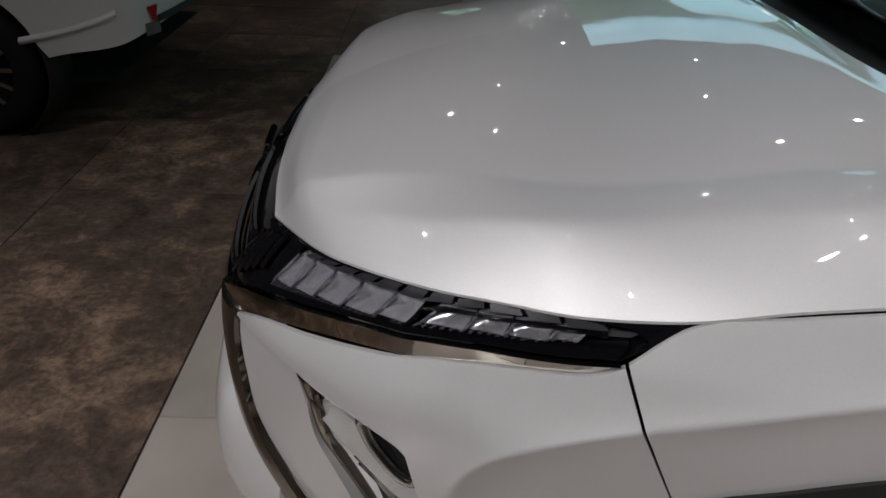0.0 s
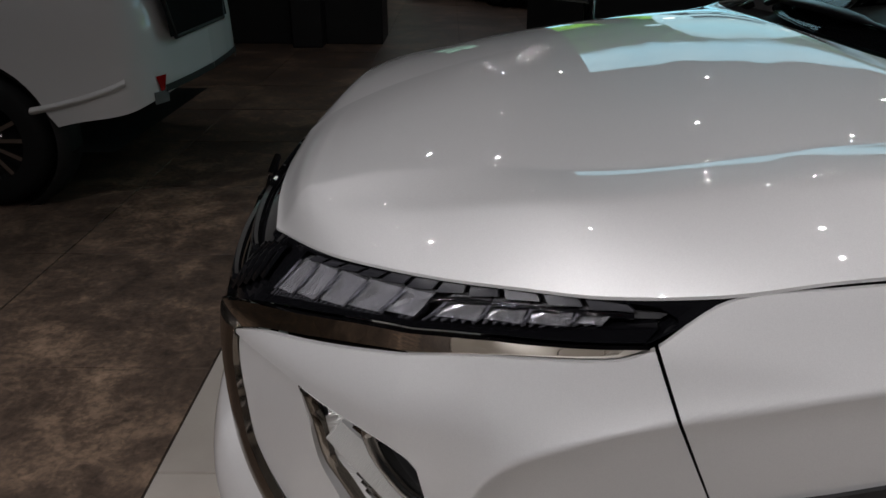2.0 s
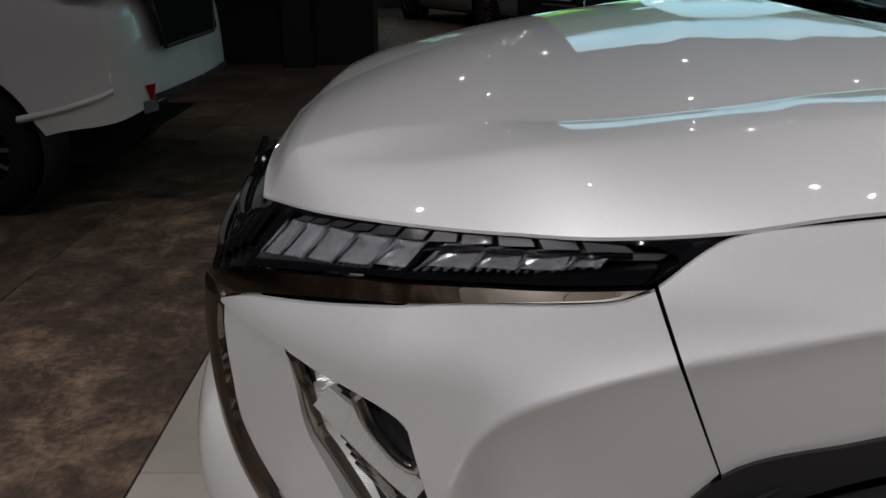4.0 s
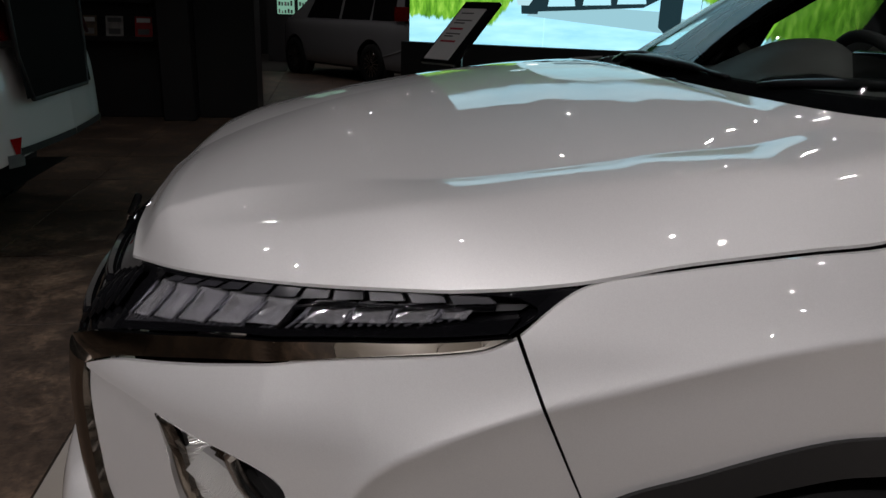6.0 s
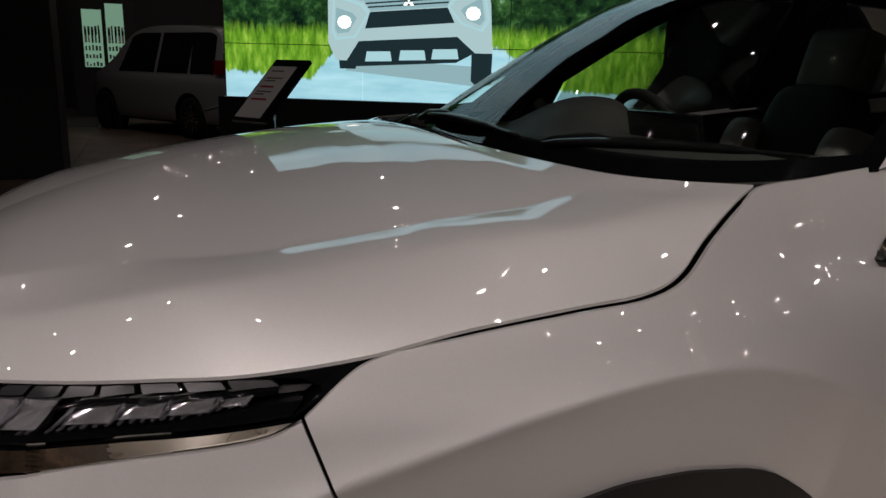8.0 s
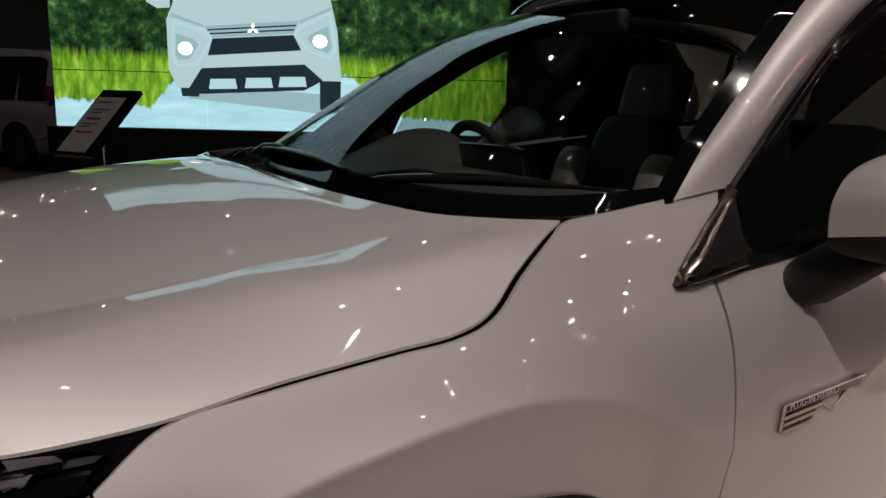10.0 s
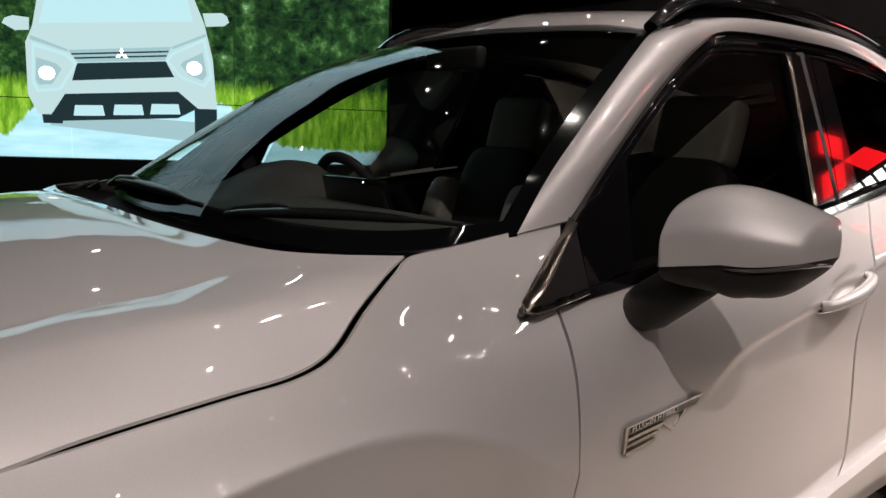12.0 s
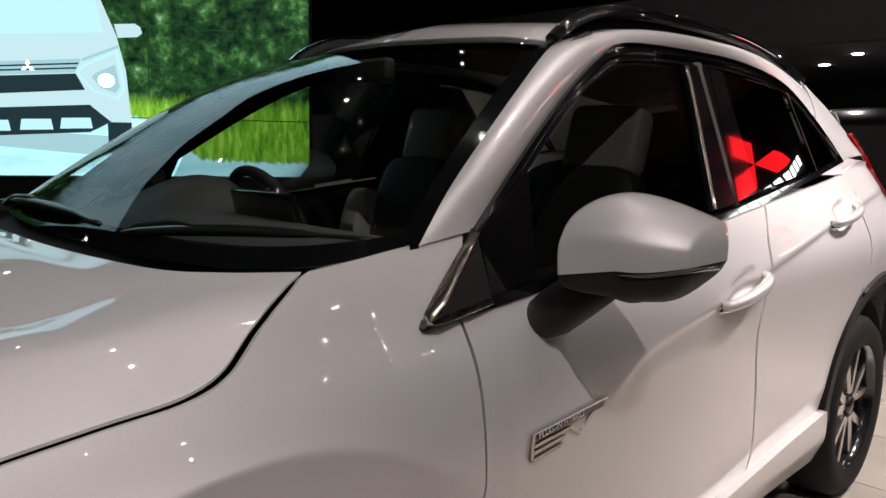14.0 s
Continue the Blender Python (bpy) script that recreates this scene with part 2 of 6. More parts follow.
DASH_GREY = material("dash_grey", (0.060, 0.061, 0.056), 0.55, noise=(25, 0.5, (0.060, 0.061, 0.056)), bump=(700, 0.0004))
GREY_TRIM = material("grey_trim", (0.10, 0.10, 0.10), 0.5, noise=(20, 0.5, (0.13, 0.13, 0.13)))
DARK_WALL = material("dark_wall", (0.010, 0.010, 0.011), 0.55, noise=(2.5, 0.7, (0.016, 0.015, 0.015)), bump=(60, 0.001))
GREY_WALL = material("grey_wall", (0.10, 0.10, 0.105), 0.6, noise=(1.5, 0.6, (0.075, 0.075, 0.08)))
CEILING_BLACK = material("ceiling_black", (0.012, 0.012, 0.013), 0.8, noise=(3, 0.6, (0.02, 0.02, 0.02)))
LAMP_BODY = material("lamp_body", (0.02, 0.02, 0.02), 0.4)
LAMP_GLOW = glowing("lamp_glow", (1.0, 0.965, 0.97), 150.0)
PAPER = material("white_board", (0.72, 0.71, 0.70), 0.5, noise=(8, 0.4, (0.66, 0.65, 0.64)))
INK = material("ink", (0.10, 0.10, 0.10), 0.6)
INK_RED = material("ink_red", (0.45, 0.01, 0.03), 0.5)
# near-black colour standing in for the shade inside an open load space
LOAD_SHADE = material("painted_load_shade", (0.006, 0.006, 0.006), 0.9, spec=0.05, noise=(6, 0.6, (0.010, 0.010, 0.010)))
OTHER_WHITE = material("white_paint", (0.62, 0.62, 0.61), 0.35, coat=1.0, noise=(700, 0.5, (0.70, 0.70, 0.69)))
OTHER_GREY = material("grey_paint", (0.16, 0.16, 0.165), 0.35, coat=1.0, noise=(700, 0.5, (0.19, 0.19, 0.195)))
OTHER_DARK = material("dark_paint", (0.02, 0.02, 0.022), 0.3, coat=1.0, noise=(700, 0.5, (0.028, 0.028, 0.03)))


def stone_floor():
    """Dark brown rust-stained slabs."""
    m = material("brown_stone", (0.06, 0.045, 0.034), 0.5)
    t = m.node_tree
    b = t.nodes["Principled BSDF"]
    co = t.nodes.new("ShaderNodeNewGeometry")
    cols = []
    for sc, det, rough in ((1.3, 8, 0.62), (6.5, 8, 0.7), (38, 5, 0.6)):
        n = t.nodes.new("ShaderNodeTexNoise")
        n.inputs["Scale"].default_value, n.inputs["Detail"].default_value, n.inputs["Roughness"].default_value = sc, det, rough
        n.inputs["Distortion"].default_value = 0.4
        t.links.new(co.outputs["Position"], n.inputs["Vector"])
        cols.append(n.outputs["Fac"])
    r1 = t.nodes.new("ShaderNodeValToRGB")
    r1.color_ramp.elements[0].position, r1.color_ramp.elements[1].position = 0.34, 0.68
    r1.color_ramp.elements[0].color, r1.color_ramp.elements[1].color = (0.018, 0.013, 0.011, 1), (0.30, 0.21, 0.145, 1)
    e = r1.color_ramp.elements.new(0.5)
    e.color = (0.088, 0.062, 0.046, 1)
    ad = t.nodes.new("ShaderNodeMath")
    ad.operation = "MULTIPLY_ADD"
    ad.inputs[1].default_value = 0.55
    mu = t.nodes.new("ShaderNodeMath")
    mu.operation = "MULTIPLY"
    mu.inputs[1].default_value = 0.45
    t.links.new(cols[0], mu.inputs[0])
    t.links.new(cols[1], ad.inputs[0])
    t.links.new(mu.outputs[0], ad.inputs[2])
    t.links.new(ad.outputs[0], r1.inputs[0])
    mx = t.nodes.new("ShaderNodeMix")
    mx.data_type, mx.blend_type = "RGBA", "MULTIPLY"
    mx.inputs[0].default_value = 0.7
    r2 = t.nodes.new("ShaderNodeValToRGB")
    r2.color_ramp.elements[0].position, r2.color_ramp.elements[1].position = 0.33, 0.6
    r2.color_ramp.elements[0].color, r2.color_ramp.elements[1].color = (0.45, 0.43, 0.42, 1), (1.25, 1.2, 1.15, 1)
    t.links.new(cols[2], r2.inputs[0])
    t.links.new(r1.outputs[0], mx.inputs[6])
    t.links.new(r2.outputs[0], mx.inputs[7])
    oi = t.nodes.new("ShaderNodeObjectInfo")
    hv = t.nodes.new("ShaderNodeHueSaturation")
    mr = t.nodes.new("ShaderNodeMapRange")
    mr.inputs[3].default_value, mr.inputs[4].default_value = 0.82, 1.15
    t.links.new(oi.outputs["Random"], mr.inputs[0])
    t.links.new(mr.outputs[0], hv.inputs["Value"])
    t.links.new(mx.outputs[2], hv.inputs["Color"])
    t.links.new(hv.outputs[0], b.inputs["Base Color"])
    rr = t.nodes.new("ShaderNodeMapRange")
    rr.inputs[3].default_value, rr.inputs[4].default_value = 0.30, 0.62
    t.links.new(cols[1], rr.inputs[0])
    t.links.new(rr.outputs[0], b.inputs["Roughness"])
    bp = t.nodes.new("ShaderNodeBump")
    bp.inputs["Strength"].default_value, bp.inputs["Distance"].default_value = 0.5, 0.004
    t.links.new(cols[2], bp.inputs["Height"])
    t.links.new(bp.outputs["Normal"], b.inputs["Normal"])
    return m


def pale_floor():
    """Pale grey-beige polished tiles with soft clouds."""
    m = material("pale_tile", (0.46, 0.42, 0.37), 0.28, noise=(2.2, 0.8, (0.34, 0.305, 0.265)), bump=(45, 0.0006))
    t = m.node_tree
    b = t.nodes["Principled BSDF"]
    place = t.nodes.new("ShaderNodeNewGeometry")
    for n in [n for n in t.nodes if n.type == "TEX_NOISE"]:
        t.links.new(place.outputs["Position"], n.inputs["Vector"])
    oi = t.nodes.new("ShaderNodeObjectInfo")
    hv = t.nodes.new("ShaderNodeHueSaturation")
    mr = t.nodes.new("ShaderNodeMapRange")
    mr.inputs[3].default_value, mr.inputs[4].default_value = 0.86, 1.1
    t.links.new(oi.outputs["Random"], mr.inputs[0])
    t.links.new(mr.outputs[0], hv.inputs["Value"])
    t.links.new(b.inputs["Base Color"].links[0].from_socket, hv.inputs["Color"])
    t.links.new(hv.outputs[0], b.inputs["Base Color"])
    return m


BROWN_STONE = stone_floor()
PALE_TILE = pale_floor()
GROUT = material("grout", (0.03, 0.027, 0.023), 0.8, noise=(30, 0.5, (0.045, 0.04, 0.035)))

# ---- the car: its skin ----
PLAN = [(0.0, 0.0), (0.008, 0.22), (0.039, 0.425), (0.095, 0.54), (0.21, 0.665), (0.38, 0.785), (0.62, 0.855), (1.0, 0.885), (1.58, 0.88), (2.3, 0.885), (3.0, 0.885), (3.66, 0.905), (4.15, 0.86), (4.46, 0.58), (4.52, 0.0)]
# how far the skin lies inside the plan line, by height, at four stations along the plan
INSETS = [
    (2.0, [(0.18, 0.08), (0.3, 0.03), (0.5, 0.0), (0.77, 0.0), (0.85, 0.045), (0.91, 0.115), (0.96, 0.19), (1.1, 0.4)]),
    (4.5, [(0.18, 0.14), (0.35, 0.07), (0.55, 0.03), (0.77, 0.0), (0.86, 0.028), (0.93, 0.062), (0.98, 0.11), (1.1, 0.24)]),
    (6.3, [(0.2, 0.09), (0.35, 0.05), (0.6, 0.02), (0.78, -0.004), (0.9, 0.004), (0.95, 0.018), (1.0, 0.038), (1.06, 0.073), (1.15, 0.148)]),
    (8.0, [(0.2, 0.11), (0.32, 0.06), (0.45, 0.03), (0.65, 0.012), (0.8, 0.0), (0.9, 0.008), (0.97, 0.028), (1.04, 0.066), (1.1, 0.094), (1.17, 0.135), (1.25, 0.19)]),
    (10.0, [(0.2, 0.10), (0.32, 0.05), (0.45, 0.03), (0.65, 0.02), (0.8, 0.01), (0.93, 0.0), (1.0, 0.012), (1.08, 0.05), (1.16, 0.10), (1.25, 0.16)]),
]
FLARE = [(0.30, 0.30), (0.38, 0.55), (0.42, 0.675), (0.45, 0.735), (0.50, 0.780), (0.61, 0.835), (0.75, 0.876), (0.88, 0.905), (1.0, 0.922), (1.1, 0.927), (1.2, 0.917), (1.3, 0.888), (1.4, 0.843), (1.52, 0.775), (1.7, 0.66)]


def plan_at(k):
    p = catmull(PLAN, k / (len(PLAN) - 1))
    q = catmull(PLAN, min(k + 0.02, len(PLAN) - 1) / (len(PLAN) - 1)) - catmull(PLAN, max(k - 0.02, 0) / (len(PLAN) - 1))
    return p, q / np.linalg.norm(q)


def flare(x, z):
    """Extra inset over the wheel: the skin leans in above the pressed line."""
    if x < 0.30 or x > 1.7:
        return 0.0
    zc = interp(FLARE, x)
    slope = (interp(FLARE, min(x + 0.01, 1.7)) - interp(FLARE, max(x - 0.01, 0.3))) / 0.02
    g = (z - zc) / math.sqrt(1 + slope * slope)
    fade = min(1.0, max(0.0, (1.62 - x) / 0.25), max(0.0, (x - 0.335) / 0.10))
    e = 0.0014
    h = 0.5 * (g + math.sqrt(g * g + e * e))
    low = max(0.0, -g)
    return fade * (0.50 * h / (1 + h / 0.07) + 0.52 * low / (1 + low / 0.10))


def skin(k, z, out=0.0):
    """A place on the car's left skin: k along the plan line from the middle of the nose, z up; out: metres proud of it."""
    p, q = plan_at(k)
    if k <= INSETS[0][0]:
        d = interp(INSETS[0][1], z)
    elif k >= INSETS[-1][0]:
        d = interp(INSETS[-1][1], z)
    else:
        j = max(i for i in range(len(INSETS)) if INSETS[i][0] <= k)
        f = (k - INSETS[j][0]) / (INSETS[j + 1][0] - INSETS[j][0])
        f = f * f * (3 - 2 * f)
        d = (1 - f) * interp(INSETS[j][1], z) + f * interp(INSETS[j + 1][1], z)
    d += flare(p[0], z) - out
    return np.array((p[0] + q[1] * d, -(p[1] - q[0] * d), z))


def k_of(x):
    """The station on the plan line whose x is this."""
    lo, hi = 0.0, 13.9
    for _ in range(40):
        mid = (lo + hi) / 2
        if plan_at(mid)[0][0] < x:
            lo = mid
        else:
            hi = mid
    return lo


def gskin(x, z, out=0.0):
    """The left side of the cabin above the belt."""
    y = 0.79 - 0.38 * (z - 1.07) - 0.05 * max(0.0, z - 1.25) ** 2 - 0.07 * max(0.0, x - 3.2) ** 2 + out
    return np.array((x, -y, z))


car = new("car")
tagged(car, "white pearl crossover car parked on pale showroom tiles", "car")

# dark inner shell behind the panel gaps
bm = bmesh.new()


def shell(u, v):
    k = 3.0 + 8.6 * u
    x = plan_at(k)[0][0]
    z0 = max([0.24] + [0.36 + math.sqrt(0.41 ** 2 - (x - c) ** 2) for c in (1.03, 3.70) if abs(x - c) < 0.41])
    z1 = 0.84 + 0.12 * min(1.0, max(0.0, (k - 5.6) / 0.8))
    return skin(k, z0 + (z1 - z0) * v, -0.022 - 0.05 * max(0.0, (5.3 - k) / 2.3))


grid_mesh(bm, shell, 110, 10)
sided("inner_shell", bm, BLACK_PLASTIC, car, "black inner shell seen in the panel gaps")

# bonnet
H_SIDE = [(2.18, 0.891), (3.68, 0.922), (4.25, 0.935), (4.88, 0.945), (5.38, 0.951), (5.8, 0.961), (6.2, 0.977), (6.53, 0.996), (6.88, 1.010), (7.08, 1.017), (7.2, 1.034), (7.31, 1.074), (7.43, 1.113), (7.5, 1.132)]
H_SIDE3 = [skin(k, z) for k, z in H_SIDE]
H_MID = [(0.100, 0, 0.912), (0.125, 0, 0.943), (0.195, 0, 0.988), (0.32, 0, 1.040), (0.50, 0, 1.092), (0.75, 0, 1.136), (0.90, 0, 1.153), (1.00, 0, 1.156), (1.065, 0, 1.142)]
H_FRONT = [(0.100, 0, 0.912), (0.103, -0.16, 0.910), (0.113, -0.30, 0.903), tuple(H_SIDE3[0])]
H_REAR = [(1.065, 0, 1.142), (1.067, -0.29, 1.139), (1.09, -0.47, 1.135), (1.125, -0.605, 1.132), (1.19, -0.68, 1.131), tuple(H_SIDE3[-1])]


V_A = [(0, 0.95), (0.06, 0.90), (0.11, 0.83), (0.19, 0.765), (0.28, 0.72), (0.40, 0.70), (0.50, 0.72), (0.62, 0.728), (0.76, 0.718), (0.90, 0.738), (0.96, 0.76), (1, 0.77)]
V_B = [(0, 0.975), (0.11, 0.895), (0.20, 0.86), (0.30, 0.848), (0.46, 0.85), (0.60, 0.838), (0.76, 0.855), (0.87, 0.885), (0.93, 0.915), (0.97, 0.945), (1, 0.965)]
# fall of the sheet per metre outwards: at the inner pressed line from within, just past it, just before the outer line, just past that
FALL_A0 = [(0, 0.03), (0.10, 0.05), (0.25, 0.11), (0.45, 0.19), (0.80, 0.205), (0.92, 0.17), (1, 0.05)]
FALL_A1 = [(0, 0.10), (0.10, 0.38), (0.25, 0.42), (0.36, 0.22), (0.45, 0.02), (0.54, -0.03), (0.80, -0.05), (0.92, -0.06), (1, 0.0)]
FALL_B0 = [(0, 0.10), (0.15, 0.30), (0.25, 0.19), (0.38, 0.08), (0.50, 0.11), (0.60, 0.16), (0.80, 0.13), (0.92, 0.06), (1, 0.0)]
NV = 160


BONNET_ROWS = {}


def bonnet_row(u):
    """Plan places and heights across the bonnet from its middle to its left edge, at the share u of its length."""
    if u in BONNET_ROWS:
        return BONNET_ROWS[u]
    d0, d1 = curve(H_MID, u), curve(H_SIDE3, u)
    a, b, c, d = curve(H_FRONT, 0), curve(H_FRONT, 1), curve(H_REAR, 0), curve(H_REAR, 1)
    va, vb, fa, ga, gb = (interp(t, u) for t in (V_A, V_B, FALL_A0, FALL_A1, FALL_B0))
    pts = []
    for j in range(NV + 1):
        v = j / NV
        pts.append((1 - u) * curve(H_FRONT, v) + u * curve(H_REAR, v) + (1 - v) * d0 + v * d1 - ((1 - u) * (1 - v) * a + (1 - u) * v * b + u * (1 - v) * c + u * v * d))
    pts = np.array(pts)
    v = np.linspace(0, 1, NV + 1)
    mid = np.clip((v - va) / (vb - va), 0, 1)
    inner = fa * np.minimum(v / va, 1)
    between = ga + (gb - ga) * mid ** 1.3
    past_a = 0.5 + 0.5 * np.tanh((v - va) / 0.005)
    past_b = 0.5 + 0.5 * np.tanh((v - vb) / 0.014)
    base = (inner * (1 - past_a) + between * past_a) * (1 - past_b)
    width = -np.diff(pts[:, 1])
    # the flank bends over more and more towards its edge, and meets the edge's height
    flank = past_b * (0.75 + 0.5 * np.clip((v - vb) / (1 - vb), 0, 1))
    step = lambda s: 0.5 * (s[1:] + s[:-1]) * width
    need = d0[2] - d1[2] - step(base).sum()
    k = need / step(flank).sum()
    z = d0[2] - np.concatenate(([0], np.cumsum(step(base + k * flank))))
    # near the front and rear edges the sheet follows them
    f = min(1.0, u / 0.10, (1 - u) / 0.06)
    f = f * f * (3 - 2 * f)
    pts[:, 2] = pts[:, 2] * (1 - f) + z * f
    BONNET_ROWS[u] = pts
    return pts


def bonnet(u, v, out=0.0):
    row = bonnet_row(u)
    f = min(max(v, 0.0), 1.0) * NV
    i = min(int(f), NV - 1)
    return row[i] * (1 - f + i) + row[i + 1] * (f - i) + np.array((0, 0, out))


bm = panel_bm(bonnet, 90, 160, 0.004)
twin = bm.copy()
for v in twin.verts:
    v.co.y = -v.co.y
me = bpy.data.meshes.new("half")
twin.to_mesh(me)
twin.free()
bm.from_mesh(me)
bpy.data.meshes.remove(me)
part("bonnet", outward(bm), PAINT, car)
bm = bmesh.new()
tube(bm, [Vector(skin(*curve(H_SIDE, i / 80), -0.022)) - Vector((0, 0, 0.016)) for i in range(81)], 0.009, 6)
sided("gap_seal", bm, RUBBER, car, "black rubber seal in the panel gap")

# wing over the front wheel
W_LOW = [(6.290, 0.690), (6.43, 0.70), (6.65, 0.745), (6.95, 0.780), (7.12, 0.784), (7.28, 0.777), (7.5, 0.742), (7.72, 0.62), (7.925, 0.38)]
W_UP = [(5.995, 0.920), (6.215, 0.9705), (6.54, 0.9885), (6.89, 1.0022), (7.095, 1.0092), (7.22, 1.0268), (7.335, 1.069), (7.455, 1.109), (7.523, 1.1295), (7.68, 1.140), (7.925, 1.168)]


def wing(u, v, out=0.0):
    a, b = curve(W_LOW, u), curve(W_UP, u)
    k, z = a * (1 - v) + b * v
    end = 7.925 + 0.115 * min(1, max(0, (z - 1.035) / 0.135))
    k = 6.0 + (k - 6.0) * (1 + (end - 7.925) / 1.925 * min(1, max(0, (k - 7.5) / 0.425)))
    return skin(k, z, out)


sided("front_wing", panel_bm(wing, 90, 56, 0.006), PAINT, car)
# black arch lip and liner
A_LOW = [(6.12, 0.30), (6.25, 0.52), (6.45, 0.63), (6.7, 0.695), (6.98, 0.728), (7.12, 0.732), (7.27, 0.724), (7.46, 0.69), (7.66, 0.58), (7.86, 0.32)]
A_UP = [(5.98, 0.30), (6.10, 0.55), (6.30, 0.695), (6.65, 0.75), (6.95, 0.785), (7.12, 0.789), (7.28, 0.782), (7.5, 0.747), (7.73, 0.624), (7.935, 0.36)]
sided("arch_trim", panel_bm(ruled(A_LOW, A_UP, skin), 50, 6, 0.05, 0.006), BLACK_PLASTIC, car, "matt black wheel-arch trim")

# front bumper
B_UP = [(2.80, 0.763), (3.4, 0.798), (4.1, 0.826), (4.95, 0.863), (5.43, 0.879), (5.83, 0.897), (5.984, 0.916)]
B_LOW = [(2.80, 0.757), (3.5, 0.762), (3.93, 0.755), (4.25, 0.746), (4.53, 0.742), (4.78, 0.730), (4.9, 0.704), (4.95, 0.66), (4.98, 0.60), (5.3, 0.50), (5.8, 0.52), (6.15, 0.62), (6.280, 0.692)]
bm = panel_bm(ruled(B_UP, B_LOW, skin), 130, 90, 0.008)
panel_bm(ruled([(4.5, 0.24), (5.2, 0.22), (6.0, 0.24)], [(4.98, 0.60), (5.3, 0.50), (5.95, 0.52)], skin), 24, 16, 0.012, 0, bm=bm)
bumper = sided("front_bumper", bm, PAINT, car)
# flat facet beside the lamp nest
F_IN = [(2.84, 0.762), (2.70, 0.707), (2.71, 0.627), (2.72, 0.541), (3.15, 0.441), (3.5, 0.36)]
F_OUT = [(2.86, 0.757), (3.5, 0.758), (3.90, 0.748), (3.96, 0.706), (3.99, 0.628), (4.12, 0.555), (4.3, 0.42)]


def facet(u, v, out=0.0):
    a, b = curve(F_IN, u), curve(F_OUT, u)
    k, z = a * (1 - v) + b * v
    return skin(k, z, out - 0.004 - 0.046 * u ** 0.7 * (0.25 + 0.75 * v))


sided("bumper_facet", panel_bm(facet, 40, 24, 0.02), PAINT, car)
# bright strip under the headlamp and the darker band down the corner
C_UP = [(2.02, 0.772), (2.5, 0.796), (3.1, 0.822), (3.9, 0.853), (4.48, 0.876), (5.03, 0.890), (5.4, 0.898), (5.73, 0.909), (5.965, 0.919)]
C_LOW = [(2.80, 0.766), (3.4, 0.802), (4.0, 0.829), (4.53, 0.851), (5.03, 0.868), (5.43, 0.882), (5.83, 0.900), (5.955, 0.915)]


def strip(u, v, out=0.0):
    a, b = curve(C_UP, u), curve(C_LOW, u)
    k, z = a * (1 - v) + b * v
    return skin(k, z, out + 0.003 - 0.009 * v)


sided("bright_strip", panel_bm(strip, 60, 8, 0.012, 0.003), DARK_CHROME, car, "polished dark chrome strip")
N_OUT = [(2.02, 0.773), (1.96, 0.70), (1.97, 0.60), (2.12, 0.50), (2.62, 0.41), (3.0, 0.35)]
N_IN = [(2.80, 0.766), (2.67, 0.707), (2.69, 0.627), (2.70, 0.541), (3.12, 0.441), (3.45, 0.36)]


def band(u, v, out=0.0):
    a, b = curve(N_OUT, u), curve(N_IN, u)
    k, z = a * (1 - v) + b * v
    return skin(k, z, out + 0.008 * math.sin(math.pi * v) ** 0.6)


sided("corner_band", panel_bm(band, 36, 8, 0.014, 0.003), BRONZE_METAL, car, "satin bronze-grey corner band")
# chin
bm = panel_bm(lambda u, v, out=0.0: skin(3.1 * u, 0.20 + 0.41 * v - 0.05 * u - 0.16 * v * max(0, u - 0.72) / 0.28, out + 0.078 * math.sin(math.pi * (0.12 + 0.88 * v)) ** 0.55 * (1 - 0.6 * u ** 4)), 30, 14, 0.02)
sided("front_lip", bm, PAINT, car)

# grille between bonnet, lamps and strip, with ribs
bm = panel_bm(ruled([(0.0, 0.50), (1.0, 0.50), (1.99, 0.60), (2.0, 0.765), (2.6, 0.795), (3.15, 0.815)], [(0.0, 0.90), (0.8, 0.898), (1.5, 0.892), (2.2, 0.884), (3.0, 0.905), (3.45, 0.908)], skin, True), 48, 24, 0.01, -0.016)
grille = sided("grille", bm, GLOSS_BLACK, car, "gloss black grille")
for j in range(7):
    bm = bmesh.new()
    z = 0.56 + 0.048 * j
    tube(bm, [skin(0.04 + 0.1 * i, z + 0.004 * i * 0.1, -0.006) for i in range(20 + (2 if z > 0.77 else 0))], 0.008, 6, 0.7)
    sided("grille_bar", bm, GLOSS_BLACK, grille)
for j in range(5):
    bm = bmesh.new()
    k = 2.25 + 0.19 * j
    tube(bm, [skin(k - 0.05, 0.80 + 0.012 * j, -0.006), skin(k + 0.03, 0.84 + 0.012 * j, -0.004), skin(k + 0.08, 0.872 + 0.006 * j, -0.006)], 0.009, 6, 0.6)
    sided("grille_stud", bm, GLOSS_BLACK, grille)
# nose badge: three plain rhombs
bm = bmesh.new()
for a in (90, 210, 330):
    c, s = math.cos(radians(a)), math.sin(radians(a))
    prism(bm, [(0, 0), (0.042 * c - 0.024 * s, 0.042 * s + 0.024 * c), (0.084 * c, 0.084 * s), (0.042 * c + 0.024 * s, 0.042 * s - 0.024 * c)], 0.014, Matrix.Translation((0.022, 0, 0.806)) @ pose(0, 0, 0, 0, 22, 0) @ Matrix(((0, 0, -1, 0), (-1, 0, 0, 0), (0, 1, 0, 0), (0, 0, 0, 1))) @ pose(0, 0, 0, 0, 0, 0))
bmesh.ops.bevel(bm, geom=bm.edges[:], offset=0.003, segments=1, affect="EDGES")
